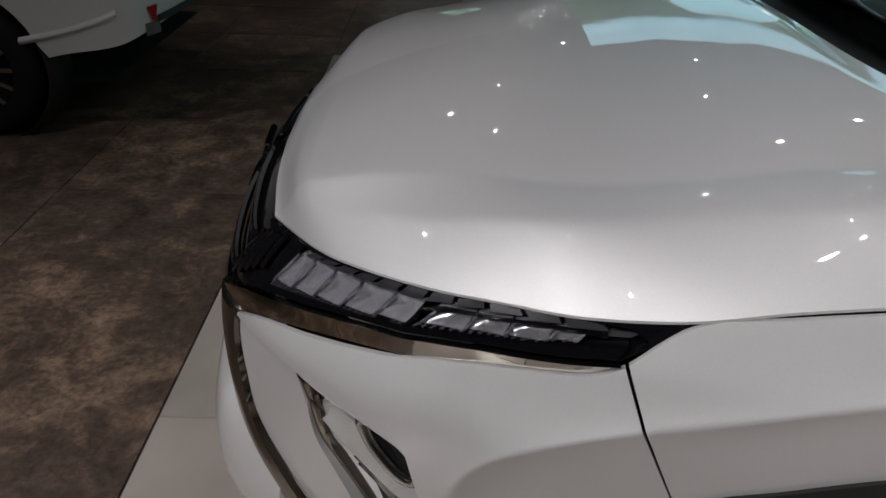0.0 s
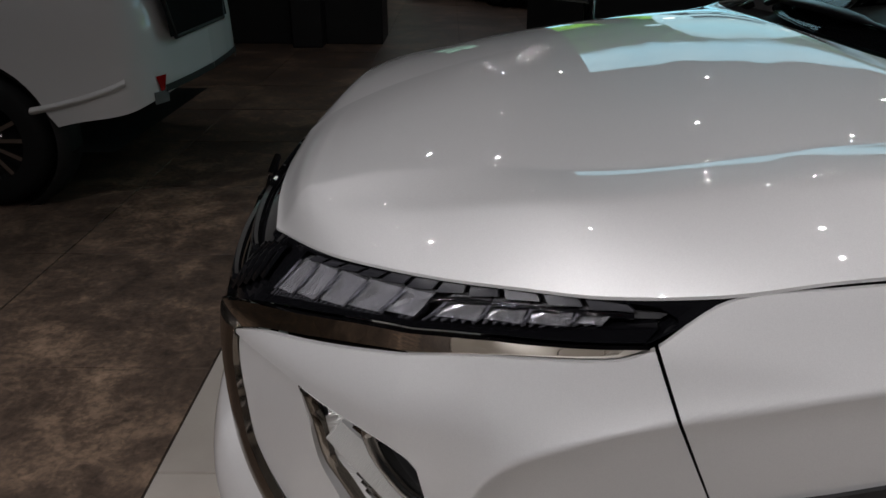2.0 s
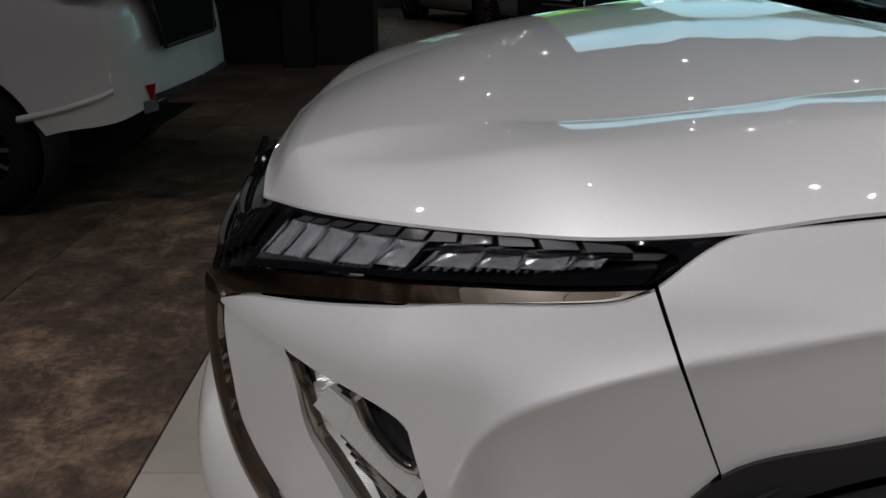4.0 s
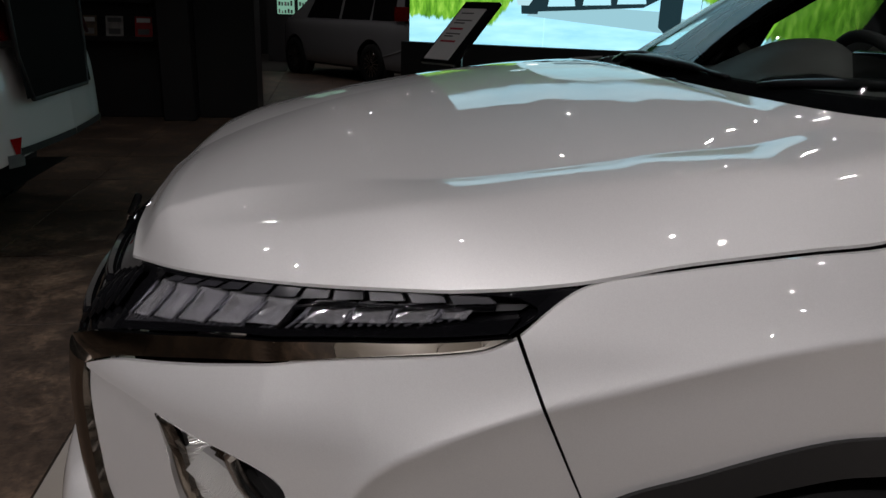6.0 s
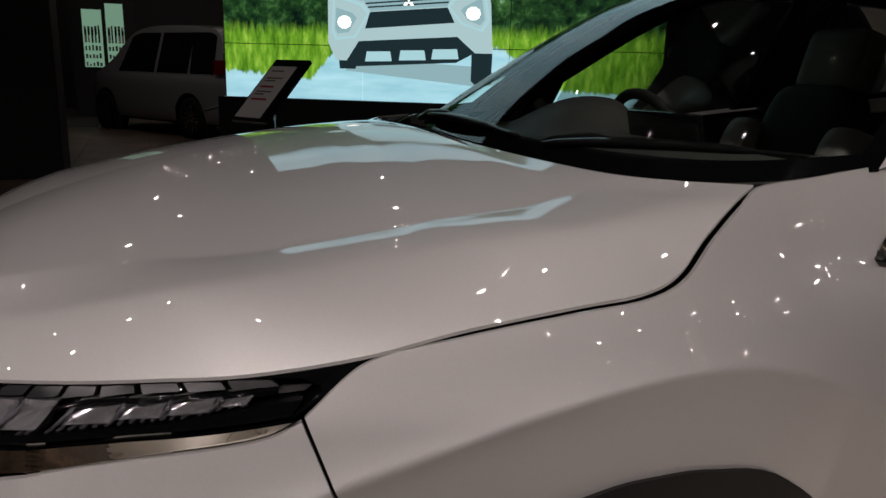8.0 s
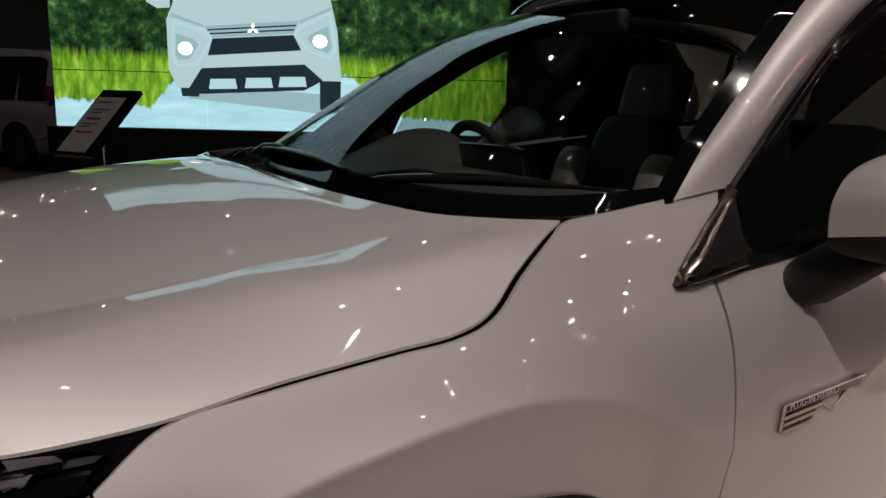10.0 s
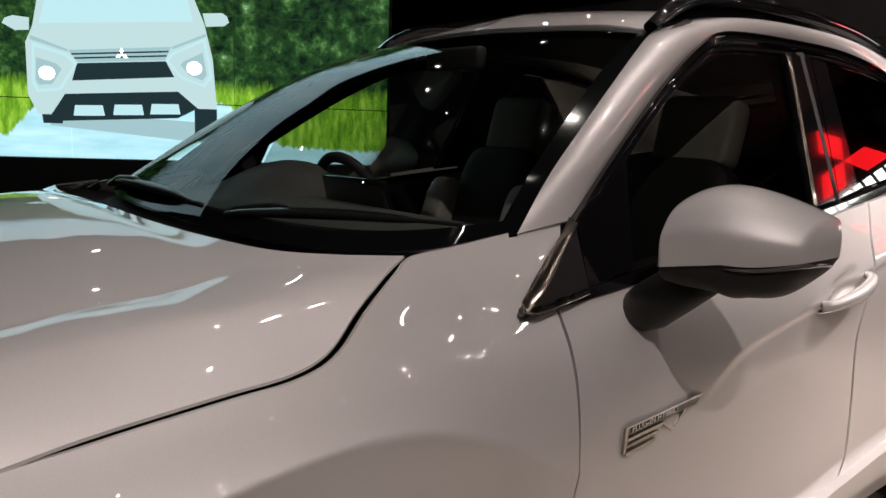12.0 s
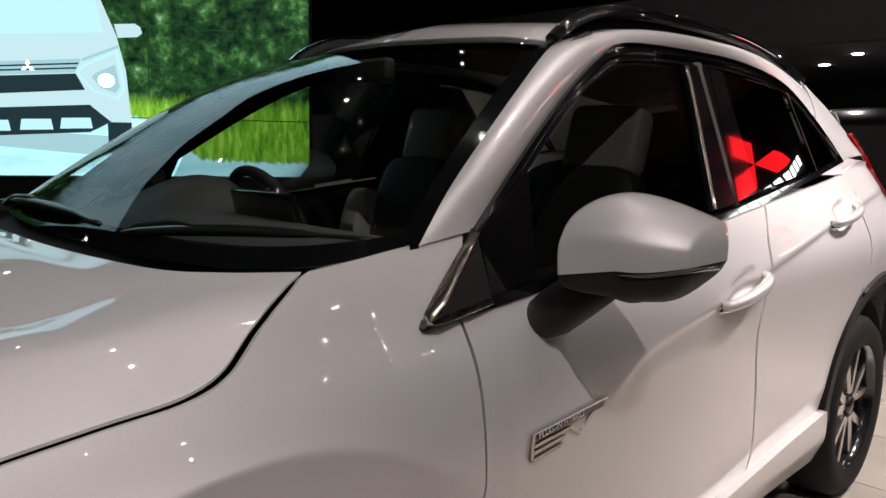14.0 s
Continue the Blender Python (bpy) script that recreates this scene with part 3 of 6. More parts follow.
part("nose_badge", bm, CHROME, car, "polished chrome three-rhomb badge", False)

# ---- headlamp ----
L_LOW = [(3.12, 0.824), (3.9, 0.855), (4.48, 0.878), (5.03, 0.892), (5.4, 0.900), (5.73, 0.911), (5.95, 0.920)]
L_UP = [(3.35, 0.905), (3.75, 0.917), (4.25, 0.929), (4.88, 0.940), (5.38, 0.946), (5.8, 0.956), (6.19, 0.968)]
lamp = sided("headlamp", panel_bm(ruled(L_LOW, L_UP, skin), 50, 10, 0.0, -0.034), GLOSS_BLACK, car, "slim headlamp with a row of clear cells in black")
bm = bmesh.new()
panel_bm(ruled(L_LOW, [(3.15, 0.836), (3.85, 0.863), (4.48, 0.885), (4.73, 0.893), (5.0, 0.898), (5.35, 0.905), (5.68, 0.920), (5.99, 0.936)], skin), 50, 3, 0.03, -0.005, bm=bm)
panel_bm(ruled([(3.62, 0.911), (4.58, 0.936), (5.18, 0.943), (5.8, 0.955), (5.99, 0.956)], [(3.35, 0.907), (4.25, 0.930), (4.88, 0.941), (5.8, 0.957), (6.19, 0.969)], skin), 50, 3, 0.03, -0.005, bm=bm)
panel_bm(ruled([(6.02, 0.934), (6.06, 0.945), (5.99, 0.956)], [(5.94, 0.916), (6.08, 0.943), (6.19, 0.969)], skin), 10, 4, 0.03, -0.005, bm=bm)
sided("lamp_bezel", bm, GLOSS_BLACK, lamp)
R_LOW = [(3.24, 0.839), (4.03, 0.866), (4.77, 0.894), (5.48, 0.914), (5.7, 0.926), (6.02, 0.938)]
R_UP = [(3.49, 0.897), (4.08, 0.911), (4.85, 0.925), (5.33, 0.929), (5.8, 0.940), (6.07, 0.948)]
row = ruled(R_LOW, R_UP, skin)
CELLS = [(0.005, 0.105), (0.115, 0.215), (0.225, 0.325), (0.335, 0.435), (0.445, 0.535), (0.575, 0.665), (0.675, 0.755), (0.765, 0.84), (0.85, 0.905)]
for a, b in CELLS:
    def cell(u, v, out=0.0, a=a, b=b):
        return row(a + (b - a) * (-0.02 + 1.04 * u) - 0.012 * (v - 0.5), 0.18 + 0.82 * v, out - 0.009 + 0.005 * u - 0.004 * v - 0.008 * math.sin(math.pi * u) * math.sin(math.pi * v) ** 0.7)
    bm = panel_bm(cell, 10, 10, 0.012)
    c = sided("lamp_cell", bm, REFLECTOR, lamp)
    bm = bmesh.new()
    tube(bm, [row(a + 0.000, 0.18, -0.005), row(a - 0.001, 0.6, -0.005), row(a - 0.006, 1.0, -0.006)], 0.0020, 6)
    sided("cell_rib", bm, CLEAR_PLASTIC, lamp)
bm = bmesh.new()
tube(bm, [row(0.553, 0.0, -0.006), row(0.548, 0.5, -0.006), row(0.538, 0.78, -0.006), row(0.59, 0.96, -0.006), row(0.72, 0.99, -0.007), row(0.93, 1.0, -0.008)], 0.0032, 6)
sided("lamp_divider", bm, GLOSS_BLACK, lamp)
for j in range(46):
    if 23 <= j <= 24:
        continue
    bm = bmesh.new()
    u = 0.01 + 0.9 * j / 45
    tube(bm, [row(u, 0.0, -0.007), row(u + 0.004, 0.17, -0.007)], 0.0017, 5)
    sided("light_pipe", bm, CLEAR_PLASTIC, lamp)
bm = panel_bm(lambda u, v, out=0.0: row(0.915 + 0.075 * u, 0.15 + 0.7 * v, out - 0.022), 6, 6, 0.006)
sided("side_marker", bm, SMOKED, lamp)
U_LOW = [(3.58, 0.902), (4.4, 0.922), (5.18, 0.933), (5.8, 0.945), (5.97, 0.948)]
U_UP = [(3.68, 0.910), (4.58, 0.933), (5.18, 0.940), (5.8, 0.952), (5.95, 0.953)]
upper = ruled(U_LOW, U_UP, skin)
for j in range(11):
    bm = panel_bm(lambda u, v, out=0.0: upper(0.01 + 0.088 * j + 0.07 * u - 0.01 * v, -0.1 + 1.25 * v, out - 0.006 - 0.005 * u), 4, 3, 0.006)
    sided("upper_cell", bm, REFLECTOR_DIM, lamp)
bm = panel_bm(ruled([(3.18, 0.826), (4.04, 0.859), (4.95, 0.889), (5.43, 0.902), (5.96, 0.922)], [(3.45, 0.904), (4.25, 0.925), (4.88, 0.937), (5.8, 0.954), (6.1, 0.963)], skin), 40, 8, 0.0, -0.003)
lens = sided("lamp_lens", bm, LENS, lamp, "clear lens")

# ---- lamp nest low in the bumper ----
Q_IN = [(3.93, 0.753), (3.98, 0.706), (4.0, 0.628), (4.12, 0.575), (4.3, 0.50), (4.5, 0.40)]
Q_OUT = [(3.95, 0.753), (4.25, 0.744), (4.53, 0.740), (4.78, 0.728), (4.9, 0.702), (4.95, 0.66), (4.98, 0.60), (4.9, 0.45)]
nest = sided("lamp_nest", panel_bm(ruled(Q_IN, Q_OUT, skin), 30, 14, 0.0, -0.075), SATIN_BLACK, car, "recessed lamp nest with ribbed silver bars")
bm = bmesh.new()
tube(bm, [skin(*curve(Q_IN, i / 24), -0.010 - 0.026 * (i / 24) ** 0.7) for i in range(25)], 0.011, 8, 1.0)
sided("nest_frame", bm, BRONZE_METAL, nest)
bm = bmesh.new()
grid_mesh(bm, lambda u, v: skin(*curve(Q_OUT, u), -0.09 * v), 30, 4)
grid_mesh(bm, lambda u, v: skin(*curve(Q_IN, u), -0.09 * v), 30, 4)
sided("nest_wall", bm, PAINT, nest)


def bar(lo, up, depth, ribs, name):
    """A ribbed silver bar across the nest."""
    f = ruled(lo, up, skin)
    b = panel_bm(lambda u, v, out=0.0: f(u, v, out - depth - 0.02 * v + 0.0008 * math.sin(2 * math.pi * ribs * u)), ribs * 6, 4, 0.02)
    sided(name, b, RIBBED, nest)


bar([(4.07, 0.672), (4.33, 0.640), (4.62, 0.602), (4.84, 0.575)], [(4.14, 0.698), (4.42, 0.676), (4.72, 0.640), (4.95, 0.612)], 0.010, 64, "ribbed_bar")
bar([(4.03, 0.70), (4.05, 0.625), (4.17, 0.55), (4.32, 0.47)], [(4.11, 0.70), (4.15, 0.625), (4.30, 0.55), (4.46, 0.47)], 0.022, 60, "ribbed_bar")
bar([(4.02, 0.735), (4.03, 0.70), (4.06, 0.685)], [(4.12, 0.735), (4.13, 0.71), (4.16, 0.702)], 0.028, 12, "ribbed_bar")
for j in range(5):
    bm = bmesh.new()
    tube(bm, [skin(4.12 + 0.03 * j, 0.628 - 0.014 * j, -0.034), skin(4.34 + 0.03 * j, 0.604 - 0.014 * j, -0.034), skin(4.60, 0.566 - 0.012 * j, -0.036)], 0.0036, 6)
    sided("nest_slat", bm, SATIN_METAL, nest)
for j in range(5):
    bm = bmesh.new()
    tube(bm, [skin(4.16 + 0.03 * j, 0.738 - 0.009 * j, -0.03), skin(4.36 + 0.03 * j, 0.730 - 0.0095 * j, -0.03), skin(4.52, 0.722 - 0.011 * j, -0.03)], 0.0035, 6)
    sided("nest_slat", bm, BRONZE_METAL, nest)
LAMP = [(4.50, 0.722), (4.56, 0.738), (4.66, 0.742), (4.78, 0.732), (4.88, 0.712), (4.92, 0.682), (4.925, 0.652), (4.88, 0.635), (4.78, 0.642), (4.66, 0.664), (4.56, 0.69), (4.50, 0.722)]
bm = bmesh.new()
tube(bm, [skin(*curve(LAMP, i / 40), -0.014) for i in range(41)], 0.009, 8, 1.0, False)
grid_mesh(bm, lambda u, v: skin(*(curve(LAMP, u)), -0.02 - 0.04 * v), 40, 3)
sided("lamp_ring", bm, SATIN_METAL, nest)
bm = bmesh.new()
grid_mesh(bm, lambda u, v: skin(*(np.array((4.73, 0.69)) * (1 - v) + v * curve(LAMP, u)), -0.052 + 0.012 * (1 - v)), 40, 6)
sided("low_lamp", bm, GLOSS_BLACK, nest, "dark projector lamp")

# ---- doors, sill, rear quarter ----
D1_LOW = [(7.945, 0.37), (8.5, 0.355), (9.1, 0.355), (9.645, 0.36)]
D1_UP = [(7.945, 1.034), (8.22, 1.050), (8.9, 1.092), (9.5, 1.130), (9.78, 1.150)]


def crease(k, z):
    """The pressed line that climbs from the front door to the tail."""
    zc = interp([(8.35, 0.74), (8.53, 0.83), (8.65, 0.878), (8.83, 0.906), (9.12, 0.936), (9.55, 0.984), (9.95, 1.023), (10.62, 1.090), (11.23, 1.133), (11.8, 1.16)], k)
    fade = min(1.0, max(0.0, (k - 8.40) / 0.45)) * min(1.0, max(0.0, (12.2 - k) / 0.8))
    g = z - zc
    tuck = interp([(8.2, 0.35), (9.18, 0.421), (9.65, 0.457), (10.15, 0.499), (10.5, 0.52)], k) - z
    return fade * 0.011 * (0.5 + 0.5 * math.tanh(g / 0.008)) * math.exp(-max(0.0, g) / 0.12) - 0.10 * max(0.0, tuck) * min(1.0, max(0.0, (10.9 - k) / 0.3))


def door_skin(k, z, out=0.0):
    return skin(k, z, out + crease(k, z) - 0.007)


def cup(k, z):
    """The shallow bowls pressed into the doors behind the handles."""
    return 0.016 * sum(math.exp(-((k - c) / 0.10) ** 4 - ((z - h - 0.13 * (k - c)) / 0.026) ** 4) for c, h in ((9.33, 0.968), (10.58, 1.106)))


def door_front(u, v, out=0.0):
    a, b = curve(D1_LOW, u), curve(D1_UP, u)
    k, z = a * (1 - v) + b * v
    g = interp([(0.36, 9.645), (0.632, 9.575), (0.841, 9.50), (1.044, 9.62), (1.15, 9.78)], z)
    k = 7.945 + (g - 7.945) * u if u > 0 else 7.945
    return door_skin(k, z, out - cup(k, z))


front_door = sided("front_door", panel_bm(door_front, 70, 130), PAINT, car)
ARCH_R = [(10.52, 0.36), (10.45, 0.44), (10.50, 0.59), (10.65, 0.747), (10.85, 0.833), (11.1, 0.862), (11.35, 0.855), (11.58, 0.80), (11.78, 0.70), (11.9, 0.55), (11.95, 0.42)]


def door_rear(u, v, out=0.0):
    z = 0.36 + v * (1.152 + 0.07 * u - 0.36)
    g0 = interp([(0.36, 9.665), (0.632, 9.595), (0.841, 9.52), (1.044, 9.64), (1.15, 9.80)], z)
    g1 = interp([(0.36, 10.50), (0.44, 10.43), (0.59, 10.48), (0.72, 10.60), (0.80, 10.73), (0.86, 10.80), (0.95, 10.84), (1.1, 10.88), (1.22, 10.90)], z)
    k = g0 + (g1 - g0) * u
    return door_skin(k, z, out - cup(k, z))


rear_door = sided("rear_door", panel_bm(door_rear, 50, 130), PAINT, car)
Q_LOW = [(10.74, 0.793), (10.85, 0.838), (11.1, 0.867), (11.35, 0.860), (11.58, 0.805), (11.79, 0.705), (11.92, 0.55), (12.0, 0.42), (12.6, 0.40), (13.2, 0.42)]
Q_UP = [(10.76, 0.80), (10.86, 0.95), (10.90, 1.10), (10.92, 1.225), (11.3, 1.26), (11.8, 1.27), (12.3, 1.26), (12.6, 1.25), (13.0, 1.24), (13.4, 1.24)]
sided("rear_quarter", panel_bm(ruled(Q_LOW, Q_UP, door_skin), 60, 60), PAINT, car)
sided("rear_arch_trim", panel_bm(ruled([(10.58, 0.36), (10.51, 0.45), (10.56, 0.585), (10.70, 0.72), (10.88, 0.79), (11.1, 0.822), (11.33, 0.815), (11.53, 0.765), (11.72, 0.67), (11.83, 0.53), (11.88, 0.42)], ARCH_R, skin), 40, 6, 0.03, 0.004), BLACK_PLASTIC, car, "matt black wheel-arch trim")
bm = panel_bm(ruled([(7.95, 0.20), (9.0, 0.19), (9.9, 0.20), (10.6, 0.22)], [(7.95, 0.340), (9.0, 0.358), (9.35, 0.370), (9.7, 0.388), (10.1, 0.412), (10.44, 0.437)], skin), 50, 12, 0.03, 0.014)
sided("sill", bm, PAINT, car)
bm = bmesh.new()
box_bm(bm, (0.5, -0.74, 0.17), (4.1, 0.74, 0.30), None, 0.03)
part("underbody", bm, BLACK_PLASTIC, car)

# ---- cabin sides ----
T_OUT = [(1.445, 1.030), (1.63, 1.172), (1.798, 1.288), (2.024, 1.430), (2.207, 1.526), (2.36, 1.575), (2.774, 1.590), (3.094, 1.583), (3.394, 1.535), (3.63, 1.415), (3.845, 1.27)]
G_IN = [(1.60, 1.045), (1.70, 1.17), (1.83, 1.262), (2.035, 1.395), (2.20, 1.478), (2.345, 1.521), (2.774, 1.541), (3.06, 1.535), (3.37, 1.505), (3.585, 1.40), (3.80, 1.272)]


def frame_lip(u, v, out=0.0):
    a, b = curve(T_OUT, u), curve(G_IN, u)
    x, z = a * (1 - v) + b * v
    return gskin(x, z, out + 0.006 - 0.012 * v + 0.004 * math.cos(5 * math.pi * v))


sided("window_frame", panel_bm(frame_lip, 90, 14, 0.02), GLOSS_BLACK, car, "gloss black window frame")
bm = panel_bm(ruled([(1.445, 1.028), (1.62, 1.040), (1.90, 1.060), (2.70, 1.132), (3.30, 1.205), (3.845, 1.265)], [(1.455, 1.040), (1.62, 1.056), (1.90, 1.078), (2.70, 1.152), (3.30, 1.222), (3.82, 1.275)], gskin), 60, 5, 0.02, 0.012)
sided("belt_trim", bm, GLOSS_BLACK, car, "gloss black belt strip")
# bright-edged corner in front of the door glass
TRI = [(1.462, 1.038), (1.472, 1.050), (1.54, 1.108), (1.612, 1.166), (1.618, 1.172)]
TRI2 = [(1.462, 1.037), (1.495, 1.036), (1.55, 1.041), (1.59, 1.046), (1.618, 1.05)]
bm = panel_bm(ruled(TRI2, TRI, gskin, True), 16, 10, 0.01, 0.012)
corner = sided("corner_panel", bm, BLACK_PLASTIC, car, "black corner panel with a bronze edge")
bm = bmesh.new()
tube(bm, [gskin(x, z, 0.014) for x, z in ((1.614, 1.164), (1.575, 1.136), (1.535, 1.104), (1.497, 1.073), (1.466, 1.048), (1.455, 1.038), (1.470, 1.033), (1.53, 1.037), (1.61, 1.047))], [0.009, 0.012, 0.014, 0.016, 0.016, 0.014, 0.010, 0.007, 0.006], 10, 0.35)
sided("corner_edge", bm, BRONZE_METAL, corner)
SAIL_L = [(1.625, 1.052), (1.68, 1.062), (1.76, 1.075)]
SAIL_U = [(1.632, 1.165), (1.72, 1.215), (1.815, 1.262)]
sided("sail_panel", panel_bm(ruled(SAIL_L, SAIL_U, gskin), 12, 12, 0.015, 0.006), GLOSS_BLACK, car, "black mirror sail panel")
GF_LOW = [(1.765, 1.079), (2.1, 1.110), (2.4, 1.140), (2.585, 1.160)]
GF_UP = [(1.825, 1.257), (2.02, 1.382), (2.19, 1.468), (2.34, 1.515), (2.5, 1.528), (2.66, 1.532)]
sided("front_side_glass", panel_bm(ruled(GF_LOW, GF_UP, gskin), 30, 16, 0.0, -0.010), SIDE_GLASS, car, "clear side window")
GR_LOW = [(2.875, 1.184), (3.15, 1.212), (3.425, 1.240)]
GR_UP = [(2.895, 1.535), (3.1, 1.532), (3.362, 1.508)]
sided("rear_side_glass", panel_bm(ruled(GR_LOW, GR_UP, gskin), 20, 16, 0.0, -0.004), DARK_GLASS, car, "dark tinted side window")
sided("quarter_glass", panel_bm(ruled([(3.475, 1.243), (3.62, 1.258), (3.79, 1.272)], [(3.40, 1.500), (3.58, 1.400), (3.795, 1.276)], gskin), 12, 10, 0.0, -0.004), DARK_GLASS, car, "dark tinted quarter window")
bm = panel_bm(ruled([(2.565, 1.150), (2.62, 1.155), (2.73, 1.165)], [(2.65, 1.545), (2.70, 1.548), (2.80, 1.545)], gskin), 6, 20, 0.02, 0.004)
sided("door_pillar", bm, GLOSS_BLACK, car, "gloss black door pillar")
bm = panel_bm(ruled([(2.735, 1.166), (2.80, 1.175), (2.875, 1.185)], [(2.805, 1.545), (2.85, 1.545), (2.895, 1.542)], gskin), 6, 20, 0.02, 0.004)
sided("door_pillar", bm, GLOSS_BLACK, car, "gloss black door pillar")
bm = bmesh.new()
tube(bm, [gskin(2.575 + 0.085 * i / 10, 1.155 + 0.385 * i / 10, 0.004) for i in range(11)], 0.007, 6, 0.5)
sided("pillar_strip", bm, BRONZE_METAL, car)
bm = bmesh.new()
tube(bm, [gskin(3.45 - 0.06 * i / 8, 1.24 + 0.265 * i / 8, 0.002) for i in range(9)], 0.012, 6, 0.4)
sided("quarter_divider", bm, SATIN_BLACK, car)

# windscreen, A pillars, roof
WS_SIDE = [(1.495, -0.748, 1.150), (1.60, -0.718, 1.243), (1.745, -0.678, 1.345), (1.90, -0.630, 1.443), (2.06, -0.570, 1.527), (2.154, -0.530, 1.560)]
WS_MID = [(1.225, 0, 1.105), (1.42, 0, 1.25), (1.60, 0, 1.372), (1.80, 0, 1.486), (2.075, 0, 1.590)]
WS_BASE = [(1.225, 0, 1.105), (1.230, -0.30, 1.107), (1.252, -0.54, 1.116), (1.30, -0.66, 1.126), (1.375, -0.722, 1.138), (1.495, -0.748, 1.150)]
WS_TOP = [(2.075, 0, 1.590), (2.085, -0.22, 1.585), (2.108, -0.42, 1.576), (2.154, -0.530, 1.560)]


def mirrored(pts):
    """The curve across the whole car whose left half is pts."""
    return [(x, -y, z) for x, y, z in reversed(pts[1:])] + list(pts)


def coons(c0, c1, d0, d1, lift=0.0):
    def fn(u, v, out=0.0):
        p0, p1, q0, q1 = curve(c0, v), curve(c1, v), curve(d0, u), curve(d1, u)
        a, b, c, d = curve(c0, 0), curve(c0, 1), curve(c1, 0), curve(c1, 1)
        p = (1 - u) * p0 + u * p1 + (1 - v) * q0 + v * q1 - ((1 - u) * (1 - v) * a + (1 - u) * v * b + u * (1 - v) * c + u * v * d)
        p[2] += out + lift * math.sin(math.pi * u) * (1 - v * v)
        return p
    return fn


def whole(fn, nu, nv, rim=0.0):
    """A panel across the car: the left half and its mirror image in one mesh."""
    b = panel_bm(fn, nu, nv, rim)
    panel_bm(lambda u, v, out=0.0: fn(u, v, out) * np.array((1, -1, 1)), nu, nv, rim, bm=b)
    bmesh.ops.remove_doubles(b, verts=[v for v in b.verts if abs(v.co.y) < 1e-5], dist=1e-4)
    return outward(b)


def screen_fn(u, v, out=0.0):
    """The windscreen: u from its foot to the roof, v from the middle to its left side; flat across the middle, rolled at the sides."""
    w = 0.5 + 0.5 * v
    p0, p1 = curve(mirrored(WS_BASE), w), curve(mirrored(WS_TOP), w)
    side, mid = curve(WS_SIDE, u), curve(WS_MID, u)
    f = 1 - v ** 8
    base, top, end = p0 * (1 - u) + p1 * u, curve(WS_BASE, 0) * (1 - u) + curve(WS_TOP, 0) * u, curve(WS_BASE, 1) * (1 - u) + curve(WS_TOP, 1) * u
    p = base + (mid - top) * f + (side - end) * (1 - f)
    p[2] += out
    return p


part("windscreen", whole(screen_fn, 30, 32), WIND_GLASS, car, "clear laminated windscreen")
# black printed border of the glass
bm = bmesh.new()
for m in (1, -1):
    flip = np.array((1, m, 1))
    grid_mesh(bm, lambda u, v: (screen_fn(0.055 * v, u) - np.array((0, 0, 0.004))) * flip, 40, 4)
    grid_mesh(bm, lambda u, v: (screen_fn(1 - 0.05 * v, u) - np.array((0, 0, 0.004))) * flip, 40, 4)
    grid_mesh(bm, lambda u, v: (screen_fn(u, 1 - 0.055 * v) - np.array((0, 0, 0.004))) * flip, 40, 4)
part("glass_border", bm, GLOSS_BLACK, car, "black printed glass border")


def pillar(u, v, out=0.0):
    a, b = curve(WS_SIDE, u), gskin(*curve([(1.618, 1.166)] + T_OUT[2:6], u))
    p = a * (1 - v) + b * v
    n = np.array((-0.28, -0.78, 0.55))
    return p + n * (0.026 * min(1, 0.15 + 5 * u) * math.sin(math.pi * v) ** 0.8 + out)


sided("windscreen_pillar", panel_bm(pillar, 40, 14, 0.012), PAINT, car)
R_SIDE = [(2.154, -0.530, 1.560), (2.30, -0.538, 1.598), (2.5, -0.547, 1.624), (2.8, -0.552, 1.636), (3.2, -0.550, 1.630), (3.6, -0.530, 1.590), (4.0, -0.49, 1.545), (4.34, -0.45, 1.505)]
R_MID = [(2.075, 0, 1.590), (2.2, 0, 1.640), (2.4, 0, 1.678), (2.65, 0, 1.697), (3.0, 0, 1.698), (3.4, 0, 1.676), (3.8, 0, 1.632), (4.1, 0, 1.585), (4.36, 0, 1.54)]
R_BACK = [(4.36, 0, 1.54), (4.355, -0.2, 1.536), (4.34, -0.45, 1.505)]
part("roof", whole(coons(WS_TOP, R_BACK, R_MID, R_SIDE), 40, 24, 0.01), PAINT, car)


def cantrail(u, v, out=0.0):
    a = curve(R_SIDE, u)
    b = gskin(*curve([(2.36, 1.575), (2.55, 1.584), (2.774, 1.590), (3.094, 1.583), (3.394, 1.535), (3.63, 1.415), (3.95, 1.27)], u))
    if u < 0.2:
        b = b * (u / 0.2) + gskin(*curve([(2.207, 1.526), (2.30, 1.56), (2.40, 1.576)], u / 0.2)) * (1 - u / 0.2)
    p = a * (1 - v) + b * v
    return p + np.array((0, -0.7, 0.7)) * (0.022 * math.sin(math.pi * v) ** 0.8 + out)


sided("roof_side", panel_bm(cantrail, 60, 14, 0.01), PAINT, car)
# shoulder between the quarter and the cabin, tail
C_LOW3 = [skin(10.92, 1.225), skin(11.3, 1.26), skin(11.8, 1.27), skin(12.3, 1.26), skin(12.75, 1.25)]


def shoulder(u, v, out=0.0):
    a = curve(C_LOW3, u)
    b = gskin(*curve([(3.40, 1.226), (3.6, 1.245), (3.845, 1.270), (4.02, 1.28), (4.22, 1.265)], u))
    p = a * (1 - v) + b * v
    return p + np.array((0, -0.6, 0.6)) * out


sided("shoulder", panel_bm(shoulder, 24, 8, 0.008), PAINT, car)


